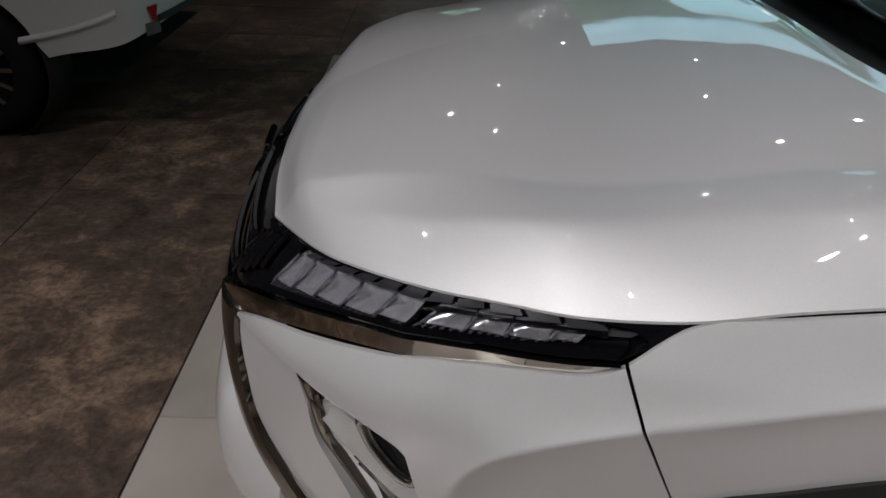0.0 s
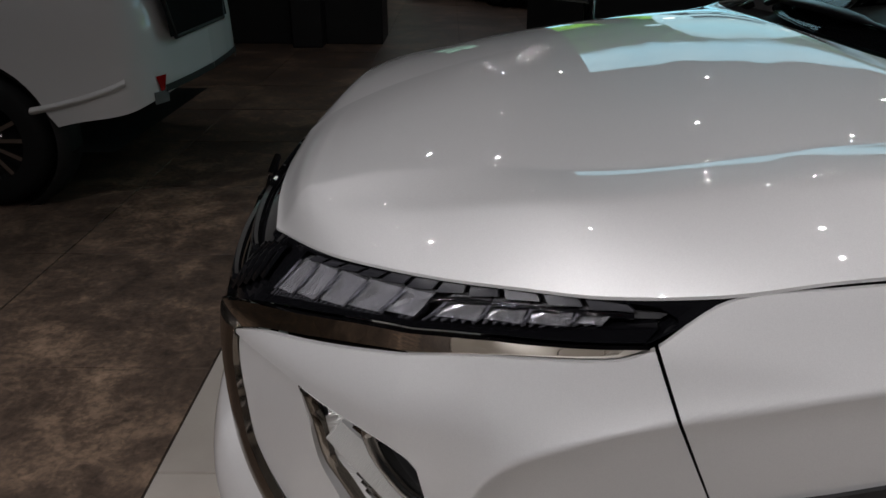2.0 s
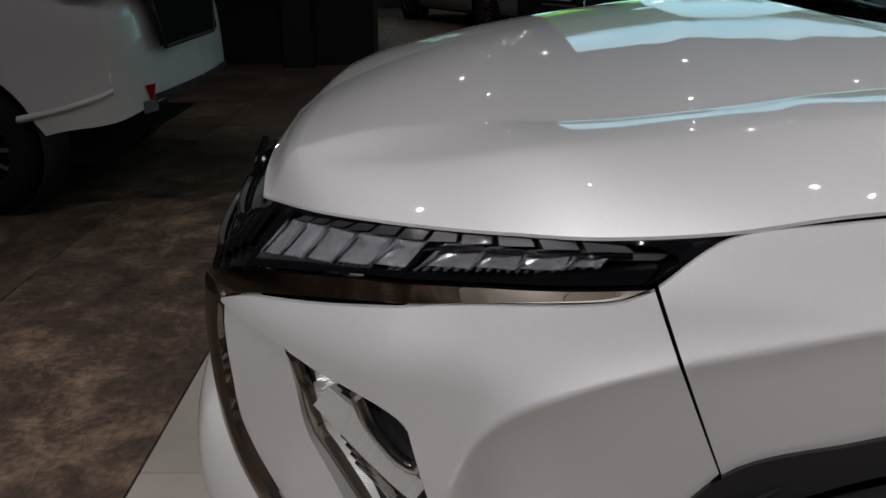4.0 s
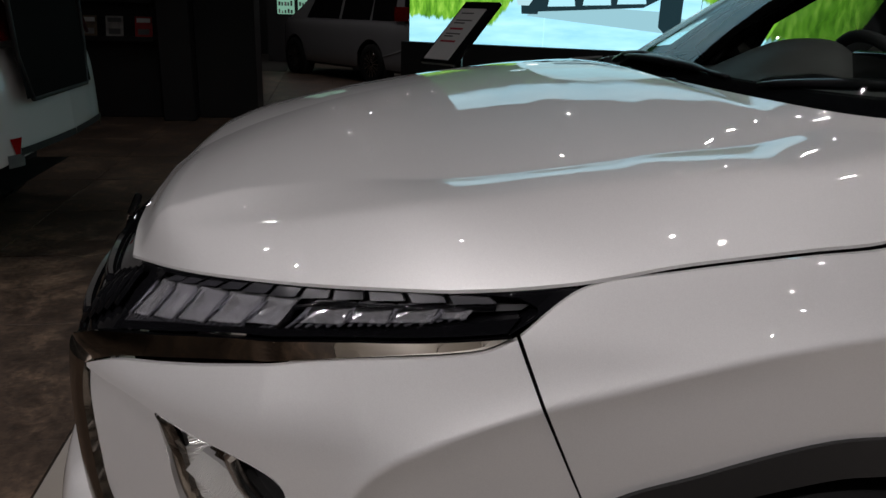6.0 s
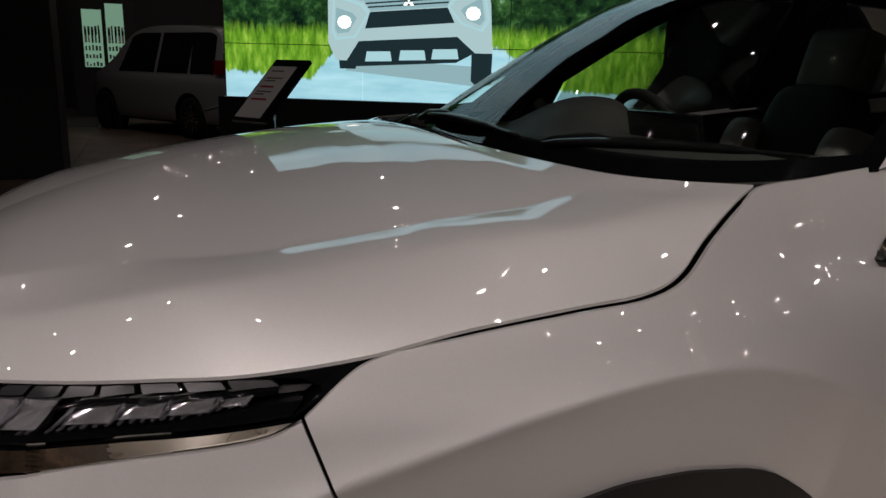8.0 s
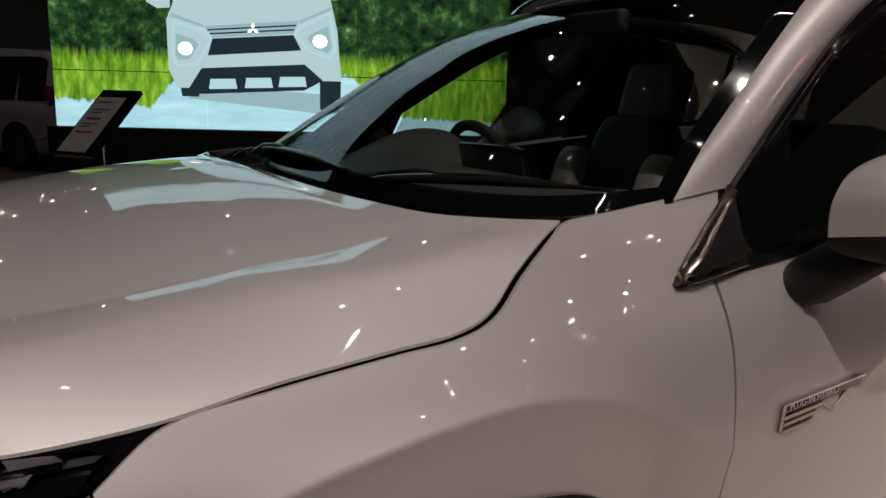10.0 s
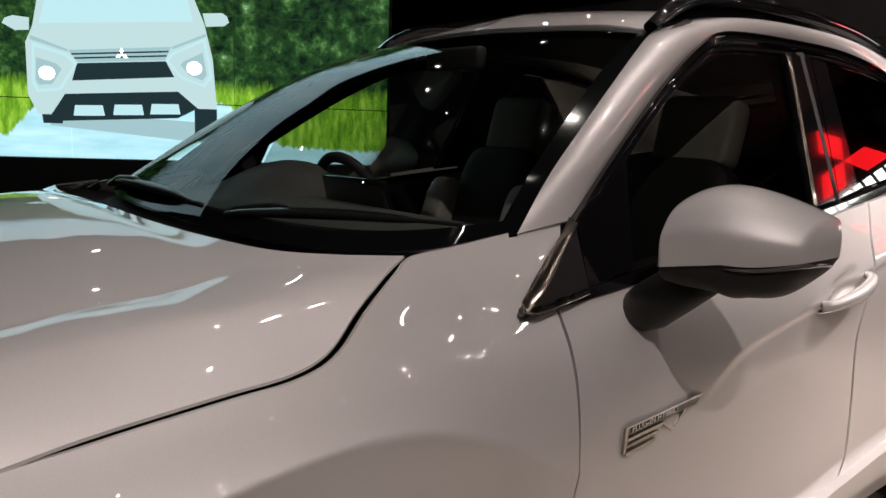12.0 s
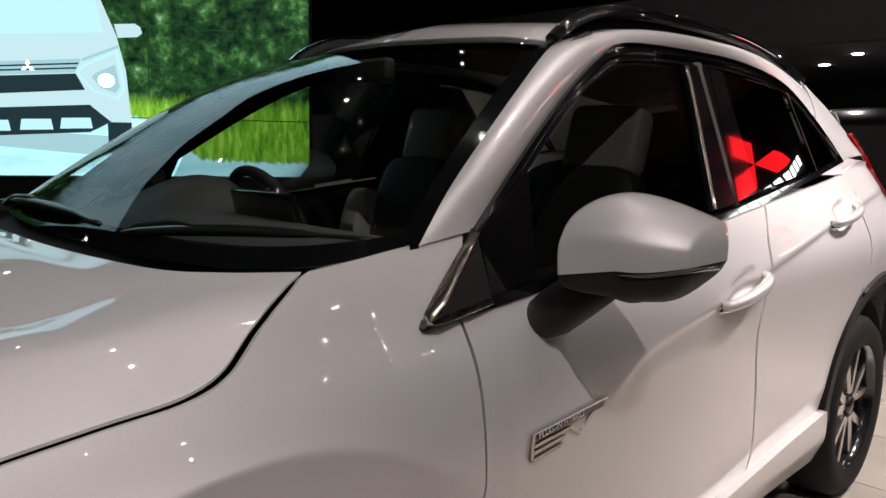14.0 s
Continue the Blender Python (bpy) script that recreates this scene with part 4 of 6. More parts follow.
def rear_pillar(u, v, out=0.0):
    a = gskin(*curve([(3.64, 1.41), (3.845, 1.275), (4.02, 1.28)], u), 0.004)
    b = curve([(3.72, -0.565, 1.560), (3.95, -0.60, 1.455), (4.20, -0.665, 1.29)], u)
    p = a * (1 - v) + b * v
    return p + np.array((0, -0.6, 0.5)) * (0.01 * math.sin(math.pi * v) + out)


sided("rear_pillar", panel_bm(rear_pillar, 20, 12, 0.01), PAINT, car)
bm = panel_bm(lambda u, v, out=0.0: np.array((3.94 + 0.26 * v, -0.50 + 0.04 * v + 0.50 * u, 1.548 + 0.04 * u - 0.035 * v + out)), 12, 8, 0.02)
sided("roof_spoiler", bm, PAINT, car)
bm = panel_bm(lambda u, v, out=0.0: np.array((4.14 + 0.30 * v, -0.56 - 0.09 * v + (0.56 + 0.09 * v) * u, 1.47 - 0.42 * v + out)), 12, 12, 0.0)
sided("tailgate", bm, DARK_GLASS, car)
bm = panel_bm(ruled([(12.1, 1.08), (12.5, 1.09), (12.9, 1.10)], [(12.0, 1.235), (12.45, 1.245), (12.95, 1.24)], skin), 16, 8, 0.02, 0.012)
sided("tail_lamp", bm, RED_LENS, car, "red tail lamp")
bm = bmesh.new()
tube(bm, [(4.06, -0.645, 1.375), (4.14, -0.66, 1.325), (4.22, -0.68, 1.26), (4.28, -0.70, 1.19)], 0.012, 8, 0.6)
sided("tail_light_bar", bm, RED_LENS, car, "thin red light bar")
bm = bmesh.new()
grid_mesh(bm, lambda u, v: Vector((4.50 - 0.12 * v, -0.75 + 1.5 * u, 0.35 + 0.75 * v)), 10, 6)
part("rear_bumper", bm, PAINT, car)
# roof rail
bm = bmesh.new()
RAIL = [(2.13, -0.535, 1.562), (2.19, -0.537, 1.604), (2.28, -0.541, 1.640), (2.40, -0.546, 1.660), (2.6, -0.552, 1.671), (2.9, -0.556, 1.670), (3.2, -0.553, 1.658), (3.55, -0.540, 1.618), (3.78, -0.525, 1.576)]
tube(bm, [curve(RAIL, i / 40) for i in range(41)], 0.020, 10, 0.9)
sided("roof_rail", bm, GLOSS_BLACK, car, "gloss black roof rail")
bm = bmesh.new()
grid_mesh(bm, lambda u, v: curve(RAIL, 0.02 + 0.96 * u) - np.array((0, 0, 0.045 * v - 0.002)), 40, 2)
sided("rail_foot", bm, GLOSS_BLACK, car)

# cowl and wipers
bm = bmesh.new()
for m in (1, -1):
    def cowl(u, v):
        a, b = curve(H_REAR, u) + np.array((-0.02, 0, -0.022)), curve(WS_BASE, u)
        b = b + np.array((0.05, 0, -0.008))
        p = a * (1 - v) + b * v
        p[2] -= 0.035 * math.sin(math.pi * v)
        p[1] *= m
        return p
    grid_mesh(bm, cowl, 40, 8)
part("cowl", bm, BLACK_PLASTIC, car, "black plastic scuttle panel")


def wiper(pivot, tip, bend, width):
    """A wiper: a hooked arm and a flat blade."""
    w = new("wiper")
    w.parent = car
    w["label"] = "black windscreen wiper"
    p, t, b = Vector(pivot), Vector(tip), Vector(bend)
    q = bmesh.new()
    tube(q, [p, p.lerp(b, 0.3) + Vector((0, 0, 0.02)), p.lerp(b, 0.7) + Vector((0, 0, 0.026)), b + Vector((0, 0, 0.014))], [0.014, 0.016, 0.013, 0.009], 8, 0.6)
    part("arm", q, SATIN_BLACK, w)
    q = bmesh.new()
    d = t - b
    s, e = b - d * 0.55, t
    tube(q, [s.lerp(e, i / 16) + Vector((0, 0, 0.006 + 0.008 * math.sin(math.pi * i / 16))) for i in range(17)], [width * (0.35 + 0.65 * math.sin(math.pi * min(1, i / 13)) ** 0.5) if i else width * 0.3 for i in range(17)], 8, 0.55)
    part("blade", q, SATIN_BLACK, w)


wiper((1.30, -0.02, 1.105), (1.435, -0.705, 1.155), (1.315, -0.36, 1.137), 0.020)
wiper((1.28, 0.66, 1.125), (1.265, -0.02, 1.128), (1.262, 0.34, 1.135), 0.022)

# ---- door mirror ----
MIRROR_TOP = np.polyfit((0.0, 0.10, 0.25, 0.42, 0.6, 0.8, 1.0), (1.202, 1.224, 1.242, 1.241, 1.231, 1.214, 1.190), 4)


def mirror_section(w, a, top):
    """A point of the mirror housing: w from the door outwards, a from the front over the section to the back."""
    inner, outer = min(1.0, (w / 0.06)) ** 0.5, min(1.0, ((1 - w) / 0.06)) ** 0.5
    y = -0.893 - 0.225 * w
    xf = 1.662 + 0.040 * w + 0.055 * w ** 4 + 0.02 * (1 - inner) + 0.05 * (1 - outer)
    xr = 1.800 + 0.075 * w
    zs = 1.102 + 0.020 * min(1.0, w / 0.5) + 0.016 * max(0, (w - 0.60) / 0.40) ** 1.6
    zt = np.polyval(MIRROR_TOP, w)
    d, h = xr - xf, zt - zs
    e = inner * outer
    xm = xf + 0.55 * d
    if top:
        p = catmull([(0.0, 0.0), (-0.012, 0.18), (-0.014, 0.34), (0.0, 0.46), (0.05, 0.58), (0.16, 0.76), (0.34, 0.91), (0.60, 0.985), (0.88, 0.98), (0.98, 0.85), (1.0, 0.0)], a / math.pi)
        x = xf + d * p[0]
        return Vector((xm + (x - xm) * e, y, zs + h * (0.42 * (1 - e) + p[1] * e) if p[1] > 0.02 else zs))
    zb = interp([(0.0, 0.022), (0.15, 0.036), (0.40, 0.050), (0.50, 0.060), (0.58, 0.056), (0.8, 0.050), (1.0, 0.012)], w)
    p = catmull([(0.0, 0.0), (0.02, -0.45), (0.16, -0.85), (0.45, -1.0), (0.8, -0.8), (0.98, -0.4), (1.0, 0.0)], a / math.pi)
    x = xf + 0.003 + (d - 0.006) * p[0]
    return Vector((xm + (x - xm) * e, y, zs + 0.002 + (zb + 0.003) * p[1] * e))


mirror = new("door_mirror")
mirror.parent = car
mirror["label"] = "white and black door mirror"
for side in (1, -1):
    def put(p):
        return Vector((p[0], p[1] * side, p[2]))
    bm = bmesh.new()
    grid_mesh(bm, lambda u, v: put(mirror_section(0.5 - 0.5 * math.cos(math.pi * u), math.pi * v, True)), 48, 48)
    part("mirror_cap", bm, PAINT, mirror)
    bm = bmesh.new()
    grid_mesh(bm, lambda u, v: put(mirror_section(0.5 - 0.5 * math.cos(math.pi * u), math.pi * v, False)), 40, 24)
    grid_mesh(bm, lambda u, v: put(mirror_section(0.5 - 0.5 * math.cos(math.pi * u), math.pi * v, False) * 0.5 + mirror_section(0.5 - 0.5 * math.cos(math.pi * u), math.pi * (1 - v), False) * 0.5 + Vector((0, 0, 0.012))), 20, 4)
    part("mirror_base", bm, BLACK_PLASTIC, mirror, "black lower shell")
    bm = bmesh.new()
    tube(bm, [put(p) for p in ((1.735, -0.815, 0.995), (1.742, -0.850, 1.018), (1.752, -0.895, 1.055), (1.765, -0.94, 1.092))], [0.040, 0.050, 0.048, 0.044], 16, 0.9)
    part("mirror_arm", bm, BLACK_PLASTIC, mirror)
    bm = bmesh.new()
    tube(bm, [put(mirror_section(0.52 + 0.046 * i, 0.05, False) + Vector((-0.003, 0, -0.005))) for i in range(10)] + [put(mirror_section(0.985, 0.9, False) + Vector((0, -0.004, -0.003)))], [0.001, 0.002, 0.0025, 0.003, 0.003, 0.003, 0.003, 0.003, 0.0035, 0.004, 0.004], 8)
    part("indicator", bm, LENS_SOLID, mirror, "clear indicator strip")

# ---- handles, badge ----
def handle(k0, z0, k1, z1):
    h = new("door_handle")
    h.parent = car
    q = bmesh.new()
    path = [door_skin(k0 + (k1 - k0) * t, z0 + (z1 - z0) * t, 0.006 + 0.034 * math.sin(math.pi * t) ** 0.45) for t in [i / 14 for i in range(15)]]
    tube(q, path, [0.012 + 0.005 * math.sin(math.pi * i / 14) for i in range(15)], 10, 1.0)
    tw = q.copy()
    for v in tw.verts:
        v.co.y = -v.co.y
    part("grip", q, PAINT, h)
    part("grip", tw, PAINT, h)
    q = bmesh.new()
    tube(q, [door_skin(k0 - 0.012, z0 - 0.012, 0.003), door_skin(k0 + 0.05, z0 - 0.010, 0.014), door_skin(k0 + 0.13, z0 + 0.002, 0.020)], [0.006, 0.008, 0.005], 8)
    part("grip_edge", q, CHROME, h)


handle(9.13, 0.936, 9.50, 0.984)
handle(10.36, 1.077, 10.78, 1.122)

badge = new("door_badge")
badge.parent = car
badge["label"] = "chrome badge lettering on the front door"


def plate(pts, out, depth, mat, name):
    """A small raised plate on the door, outlined in k and z."""
    q = bmesh.new()
    pts = [(k, 0.768 + 0.82 * (z - 0.768)) for k, z in pts]
    a = [q.verts.new(door_skin(k, z, out)) for k, z in pts]
    b = [q.verts.new(door_skin(k, z, out + depth)) for k, z in pts]
    q.faces.new(b)
    for i in range(len(pts)):
        j = (i + 1) % len(pts)
        q.faces.new((a[i], a[j], b[j], b[i]))
    return part(name, q, mat, badge, "", False)


plate([(8.112, 0.826), (8.118, 0.808), (8.425, 0.823), (8.445, 0.842)], 0.002, 0.003, GLOSS_BLACK, "name_bar")
plate([(8.112, 0.826), (8.108, 0.768), (8.120, 0.768), (8.122, 0.826)], 0.001, 0.005, DARK_CHROME, "letter_stem")
plate([(8.112, 0.828), (8.112, 0.825), (8.445, 0.841), (8.447, 0.845)], 0.002, 0.005, CHROME, "bar_edge")
for i, (z, w) in enumerate(((0.802, 0.145), (0.787, 0.125), (0.770, 0.115))):
    plate([(8.122, z), (8.122, z - 0.008), (8.122 + w, z - 0.001), (8.122 + w + 0.01, z + 0.007)], 0.001, 0.005, DARK_CHROME, "letter_bar")
plate([(8.268, 0.808), (8.282, 0.808), (8.325, 0.786), (8.318, 0.778)], 0.001, 0.005, DARK_CHROME, "letter_bar")
plate([(8.318, 0.778), (8.326, 0.786), (8.385, 0.822), (8.372, 0.822)], 0.001, 0.005, DARK_CHROME, "letter_bar")


def word(text, size, m, mat, parent, name="lettering"):
    cu = bpy.data.curves.new(name, "FONT")
    cu.body, cu.size, cu.extrude = text, size, 0.0006
    tmp = bpy.data.objects.new("tmp", cu)
    scene.collection.objects.link(tmp)
    bpy.context.view_layer.update()
    me = bpy.data.meshes.new_from_object(tmp.evaluated_get(bpy.context.evaluated_depsgraph_get()))
    bpy.data.objects.remove(tmp)
    me.transform(m)
    me.materials.clear()
    me.materials.append(mat)
    ob = new(name, me)
    ob.parent = parent
    return ob


p0, p1 = door_skin(8.135, 0.8050, 0.0065), door_skin(8.42, 0.8160, 0.0065)
ax = Vector(p1 - p0).normalized()
az = Vector((-0.0, -1, 0.0))
az = (az - ax * az.dot(ax)).normalized()
ay = az.cross(ax)
M = Matrix(((ax.x, ay.x, az.x, p0[0]), (ax.y, ay.y, az.y, p0[1]), (ax.z, ay.z, az.z, p0[2]), (0, 0, 0, 1)))
word("PLUG-IN HYBRID", 0.0185, M, CHROME, badge)

# ---- wheels ----
def wheel(name, m):
    """A tyre on a two-tone rim with five split spokes; local z points out of the car."""
    w = new(name)
    w.parent = car
    R = 0.350
    q = bmesh.new()
    lathe(q, [(0.232, -0.10), (0.27, -0.115), (0.315, -0.112), (R - 0.006, -0.085), (R, -0.05), (R, 0.05), (R - 0.006, 0.085), (0.315, 0.112), (0.27, 0.115), (0.232, 0.10)], 64, m)
    part("tyre", q, RUBBER, w)
    q = bmesh.new()
    lathe(q, [(0.236, 0.104), (0.228, 0.098), (0.222, 0.07), (0.215, -0.06), (0.0, -0.07)], 48, m)
    part("rim", q, RIM_BLACK, w)
    for s in range(5):
        for d in (-1, 1):
            q = bmesh.new()
            a = 2 * math.pi * s / 5
            e0, e1 = a + d * 0.10, a + d * 0.30
            prism(q, [(0.05 * math.cos(e0 - 0.3), 0.05 * math.sin(e0 - 0.3)), (0.05 * math.cos(e0 + 0.3), 0.05 * math.sin(e0 + 0.3)), (0.226 * math.cos(e1 + 0.075), 0.226 * math.sin(e1 + 0.075)), (0.226 * math.cos(e1 - 0.075), 0.226 * math.sin(e1 - 0.075))], 0.028, m @ Matrix.Translation((0, 0, 0.052)))
            bmesh.ops.bevel(q, geom=q.edges[:], offset=0.004, segments=1, affect="EDGES")
            part("spoke", q, RIM_CUT, w, "", False)
    q = bmesh.new()
    lathe(q, [(0.0, 0.092), (0.03, 0.09), (0.036, 0.08), (0.036, 0.05)], 24, m)
    part("hub_cap", q, RIM_BLACK, w)
    for s in range(5):
        q = bmesh.new()
        a = 2 * math.pi * (s + 0.5) / 5
        lathe(q, [(0.0, 0.075), (0.009, 0.074), (0.01, 0.05)], 10, m @ Matrix.Translation((0.056 * math.cos(a), 0.056 * math.sin(a), 0)))
        part("wheel_nut", q, CHROME, w)
    q = bmesh.new()
    lathe(q, [(0.02, -0.02), (0.15, -0.02), (0.15, -0.005), (0.02, -0.005)], 32, m)
    part("brake_disc", q, SATIN_METAL, w)


for x in (1.03, 3.70):
    for s in (-1, 1):
        bm = bmesh.new()
        grid_mesh(bm, lambda u, v: Vector((x - 0.405 * math.cos(math.pi * (1.1 * u - 0.05)), s * (0.50 + 0.34 * v), 0.36 + 0.405 * math.sin(math.pi * (1.1 * u - 0.05)))), 36, 3)
        part("wheel_house", bm, BLACK_PLASTIC, car)
        wheel("wheel", Matrix.Translation((x, s * 0.762, 0.350)) @ pose(0, 0, 0, 90 if s < 0 else -90, 0, 0) @ pose(0, 0, 0, 0, 0, 20))

# ---- inside the cabin ----
bm = bmesh.new()
DASH = [(1.30, 1.090), (1.42, 1.112), (1.56, 1.124), (1.68, 1.118), (1.74, 1.08), (1.76, 0.98), (1.74, 0.80), (1.60, 0.60)]


def dash(u, v):
    x, z = curve(DASH, u)
    y = -0.74 + 1.48 * v
    x -= 0.12 * (abs(y) / 0.74) ** 2 * -1.0 * (1 - u)
    hump = math.exp(-((y - 0.37) / 0.17) ** 4) * max(0.0, 1 - ((u - 0.36) / 0.22) ** 2)
    return Vector((x + 0.05 * hump, y, z + 0.088 * hump - 0.012 * (2 * v - 1) ** 2))


grid_mesh(bm, dash, 40, 60)
part("dashboard", bm, DASH_GREY, car, "black soft-touch dashboard with a cluster hood")
bm = bmesh.new()
box_bm(bm, (0, -0.135, 0), (0.022, 0.135, 0.088), Matrix.Translation((1.665, -0.02, 1.10)) @ pose(0, 0, 0, 0, -14, 0), 0.006)
part("centre_display", bm, GLOSS_BLACK, car, "black centre display")
bm = bmesh.new()
box_bm(bm, (1.56, -0.16, 0.98), (1.78, 0.12, 1.095), None, 0.03)
part("centre_vents", bm, DASH_GREY, car)
sw = new("steering_wheel")
sw.parent = car
M = Matrix.Translation((1.93, 0.37, 1.05)) @ pose(0, 0, 0, 0, 66, 0)
bm = bmesh.new()
lathe(bm, [(0.183 + 0.017 * math.cos(a * math.pi / 5), 0.017 * math.sin(a * math.pi / 5)) for a in range(10)], 48, M, True)
part("wheel_rim", bm, SOFT_BLACK, sw)
for a in (0, 180, 270):
    bm = bmesh.new()
    c, s = math.cos(radians(a + 90)), math.sin(radians(a + 90))
    tube(bm, [M @ Vector((0.04 * c, 0.04 * s, 0.02)), M @ Vector((0.18 * c, 0.18 * s, 0.0))], [0.03, 0.018], 8, 0.5)
    part("wheel_spoke", bm, SOFT_BLACK, sw)
bm = bmesh.new()
pillow(bm, (0.16, 0.18, 0.07), 3, M @ Matrix.Translation((0, 0, 0.02)))
part("wheel_hub", bm, SOFT_BLACK, sw)


def seat(y, name):
    s = new(name)
    s.parent = car
    s["label"] = "pale leather front seat"
    lean = pose(0, 0, 0, 0, 16, 0)
    q = bmesh.new()
    pillow(q, (0.14, 0.36, 0.62), 5, Matrix.Translation((2.52, y, 0.95)) @ lean)
    part("backrest", q, SOFT_BLACK, s, "black backrest centre")
    for d in (-1, 1):
        q = bmesh.new()
        pillow(q, (0.19, 0.12, 0.50), 5, Matrix.Translation((2.46, y + d * 0.21, 0.88)) @ lean)
        part("bolster", q, PALE_CLOTH, s)
        q = bmesh.new()
        tube(q, [(2.60, y + d * 0.06, 1.20), (2.625, y + d * 0.06, 1.29)], 0.007, 8)
        part("headrest_post", q, CHROME, s)
        q = bmesh.new()
        pillow(q, (0.50, 0.11, 0.16), 3, Matrix.Translation((2.24, y + d * 0.22, 0.66)))
        part("cushion_bolster", q, PALE_CLOTH, s)
    q = bmesh.new()
    pillow(q, (0.10, 0.25, 0.215), 7, Matrix.Translation((2.655, y, 1.325)) @ lean)
    part("headrest", q, PALE_CLOTH, s)
    q = bmesh.new()
    pillow(q, (0.52, 0.36, 0.16), 3.5, Matrix.Translation((2.24, y, 0.64)))
    part("cushion", q, PALE_CLOTH, s)


seat(-0.37, "front_seat")
seat(0.37, "front_seat")
bm = bmesh.new()
pillow(bm, (0.18, 1.24, 0.66), 4, Matrix.Translation((3.42, 0, 0.93)) @ pose(0, 0, 0, 0, 18, 0))
part("rear_bench", bm, GREY_TRIM, car)
bm = bmesh.new()
grid_mesh(bm, lambda u, v: Vector(coons(WS_TOP, R_BACK, R_MID, R_SIDE)(u, abs(2 * v - 1) * 0.97) * np.array((1, 1 if v < 0.5 else -1, 1)) - np.array((0, 0, 0.03))), 30, 30)
part("headliner", bm, SOFT_BLACK, car)
for s in (1, -1):
    bm = bmesh.new()
    grid_mesh(bm, lambda u, v: Vector((1.50 + 2.2 * u, -s * (0.735 - 0.01 * v), 0.42 + v * (0.63 + 0.115 * u))), 20, 8)
    part("door_lining", bm, SOFT_BLACK, car)
    bm = bmesh.new()
    tube(bm, [Vector(pillar(i / 12, 0.45) * np.array((1, s, 1))) - Vector((-0.03, -0.035 * s, 0.012)) for i in range(13)], 0.030, 8)
    part("pillar_lining", bm, SOFT_BLACK, car)
    bm = bmesh.new()
    tube(bm, [Vector(gskin(2.72 + 0.03 * i / 6, 1.14 + 0.40 * i / 6, -0.045) * np.array((1, s, 1))) for i in range(7)], 0.05, 8)
    part("pillar_lining", bm, SOFT_BLACK, car)
bm = bmesh.new()
box_bm(bm, (1.5, -0.73, 0.30), (4.2, 0.73, 0.42))
part("cabin_floor", bm, SOFT_BLACK, car)
bm = bmesh.new()
box_bm(bm, (1.98, -0.11, 1.475), (2.02, 0.11, 1.535), None, 0.012)
part("inner_mirror", bm, SOFT_BLACK, car)

# ---- room ----
def structure(name, bm, mat, smooth=False):
    return tagged(link_mesh(name, bm, mat, None, "", smooth), "", "", "", "structure")


bm = bmesh.new()
box_bm(bm, (-9, -7, -0.25), (14, 20, -0.006))
floor = structure("floor", bm, GROUT)
bm = bmesh.new()
box_bm(bm, (-9.2, -7.2, CEILING), (14.2, 20.2, CEILING + 0.2))
structure("ceiling", bm, CEILING_BLACK)
for name, lo, hi in (("wall_north", (-9.2, 20, -0.25), (14.2, 20.2, CEILING)), ("wall_south", (-9.2, -7.2, -0.25), (14.2, -7, CEILING)), ("wall_west", (-9.2, -7, -0.25), (-9, 20, CEILING)), ("wall_east", (14, -7, -0.25), (14.2, 20, CEILING))):
    bm = bmesh.new()
    box_bm(bm, lo, hi)
    structure(name, bm, DARK_WALL)
# black display wall with shelves of brochures
bm = bmesh.new()
box_bm(bm, (-5.0, 7.45, 0), (-1.36, 8.2, CEILING), None, 0.01, 1)
structure("wall_display", bm, DARK_WALL)
bm = bmesh.new()
box_bm(bm, (-1.36, 7.15, 0), (-1.02, 8.2, CEILING), None, 0.01, 1)
box_bm(bm, (-1.02, 7.42, 0), (-0.36, 8.2, CEILING), None, 0.01, 1)
structure("wall_pier", bm, DARK_WALL)
shelf = tagged(new("brochure_shelf"), "black wall shelf holding printed brochures", "shelf")
for z in (0.84, 1.24):
    bm = bmesh.new()
    box_bm(bm, (-3.6, 7.27, z), (-1.42, 7.45, z + 0.02), None, 0.004, 1)
    part("shelf_board", bm, DARK_WALL, shelf, "", False)
    bm = bmesh.new()
    box_bm(bm, (-3.6, 7.27, z + 0.02), (-1.42, 7.28, z + 0.05), None, 0.002, 1)
    part("shelf_lip", bm, DARK_WALL, shelf, "", False)
BROCHURE = [("red-covered brochure on the wall shelf", (0.40, 0.012, 0.015)), ("pale brochure with a photograph on the wall shelf", (0.36, 0.35, 0.33)), ("brown-toned brochure on the wall shelf", (0.20, 0.14, 0.09)), ("grey brochure on the wall shelf", (0.16, 0.17, 0.19))]
PICS = [material("cover_print", c, 0.4, noise=(14, 0.8, tuple(k * 0.45 for k in c))) for _, c in BROCHURE]
for i, (x, z, k) in enumerate(((-1.53, 0.87, 0), (-1.83, 0.87, 1), (-2.10, 0.87, 2), (-2.40, 0.87, 1), (-1.60, 1.27, 3), (-1.86, 1.27, 2), (-2.12, 1.27, 3), (-2.42, 1.27, 2))):
    b = tagged(new("brochure"), BROCHURE[k][0], "brochure", "brochures on the shelf")
    b.matrix_world = Matrix.Translation((x, 7.31, z)) @ pose(0, 0, 0, -14, 0, 0)
    q = bmesh.new()
    box_bm(q, (-0.09, 0, 0), (0.09, 0.006, 0.235))
    part("cover", q, PICS[k], b, "", False)
    q = bmesh.new()
    box_bm(q, (-0.07, -0.002, 0.17), (0.07, 0.0, 0.215))
    part("title_bar", q, PAPER if k != 1 else INK, b, "", False)
    q = bmesh.new()
    box_bm(q, (-0.06, -0.002, 0.04), (0.06, 0.0, 0.10))
    part("picture", q, INK if k in (0, 1) else PICS[1], b, "", False)

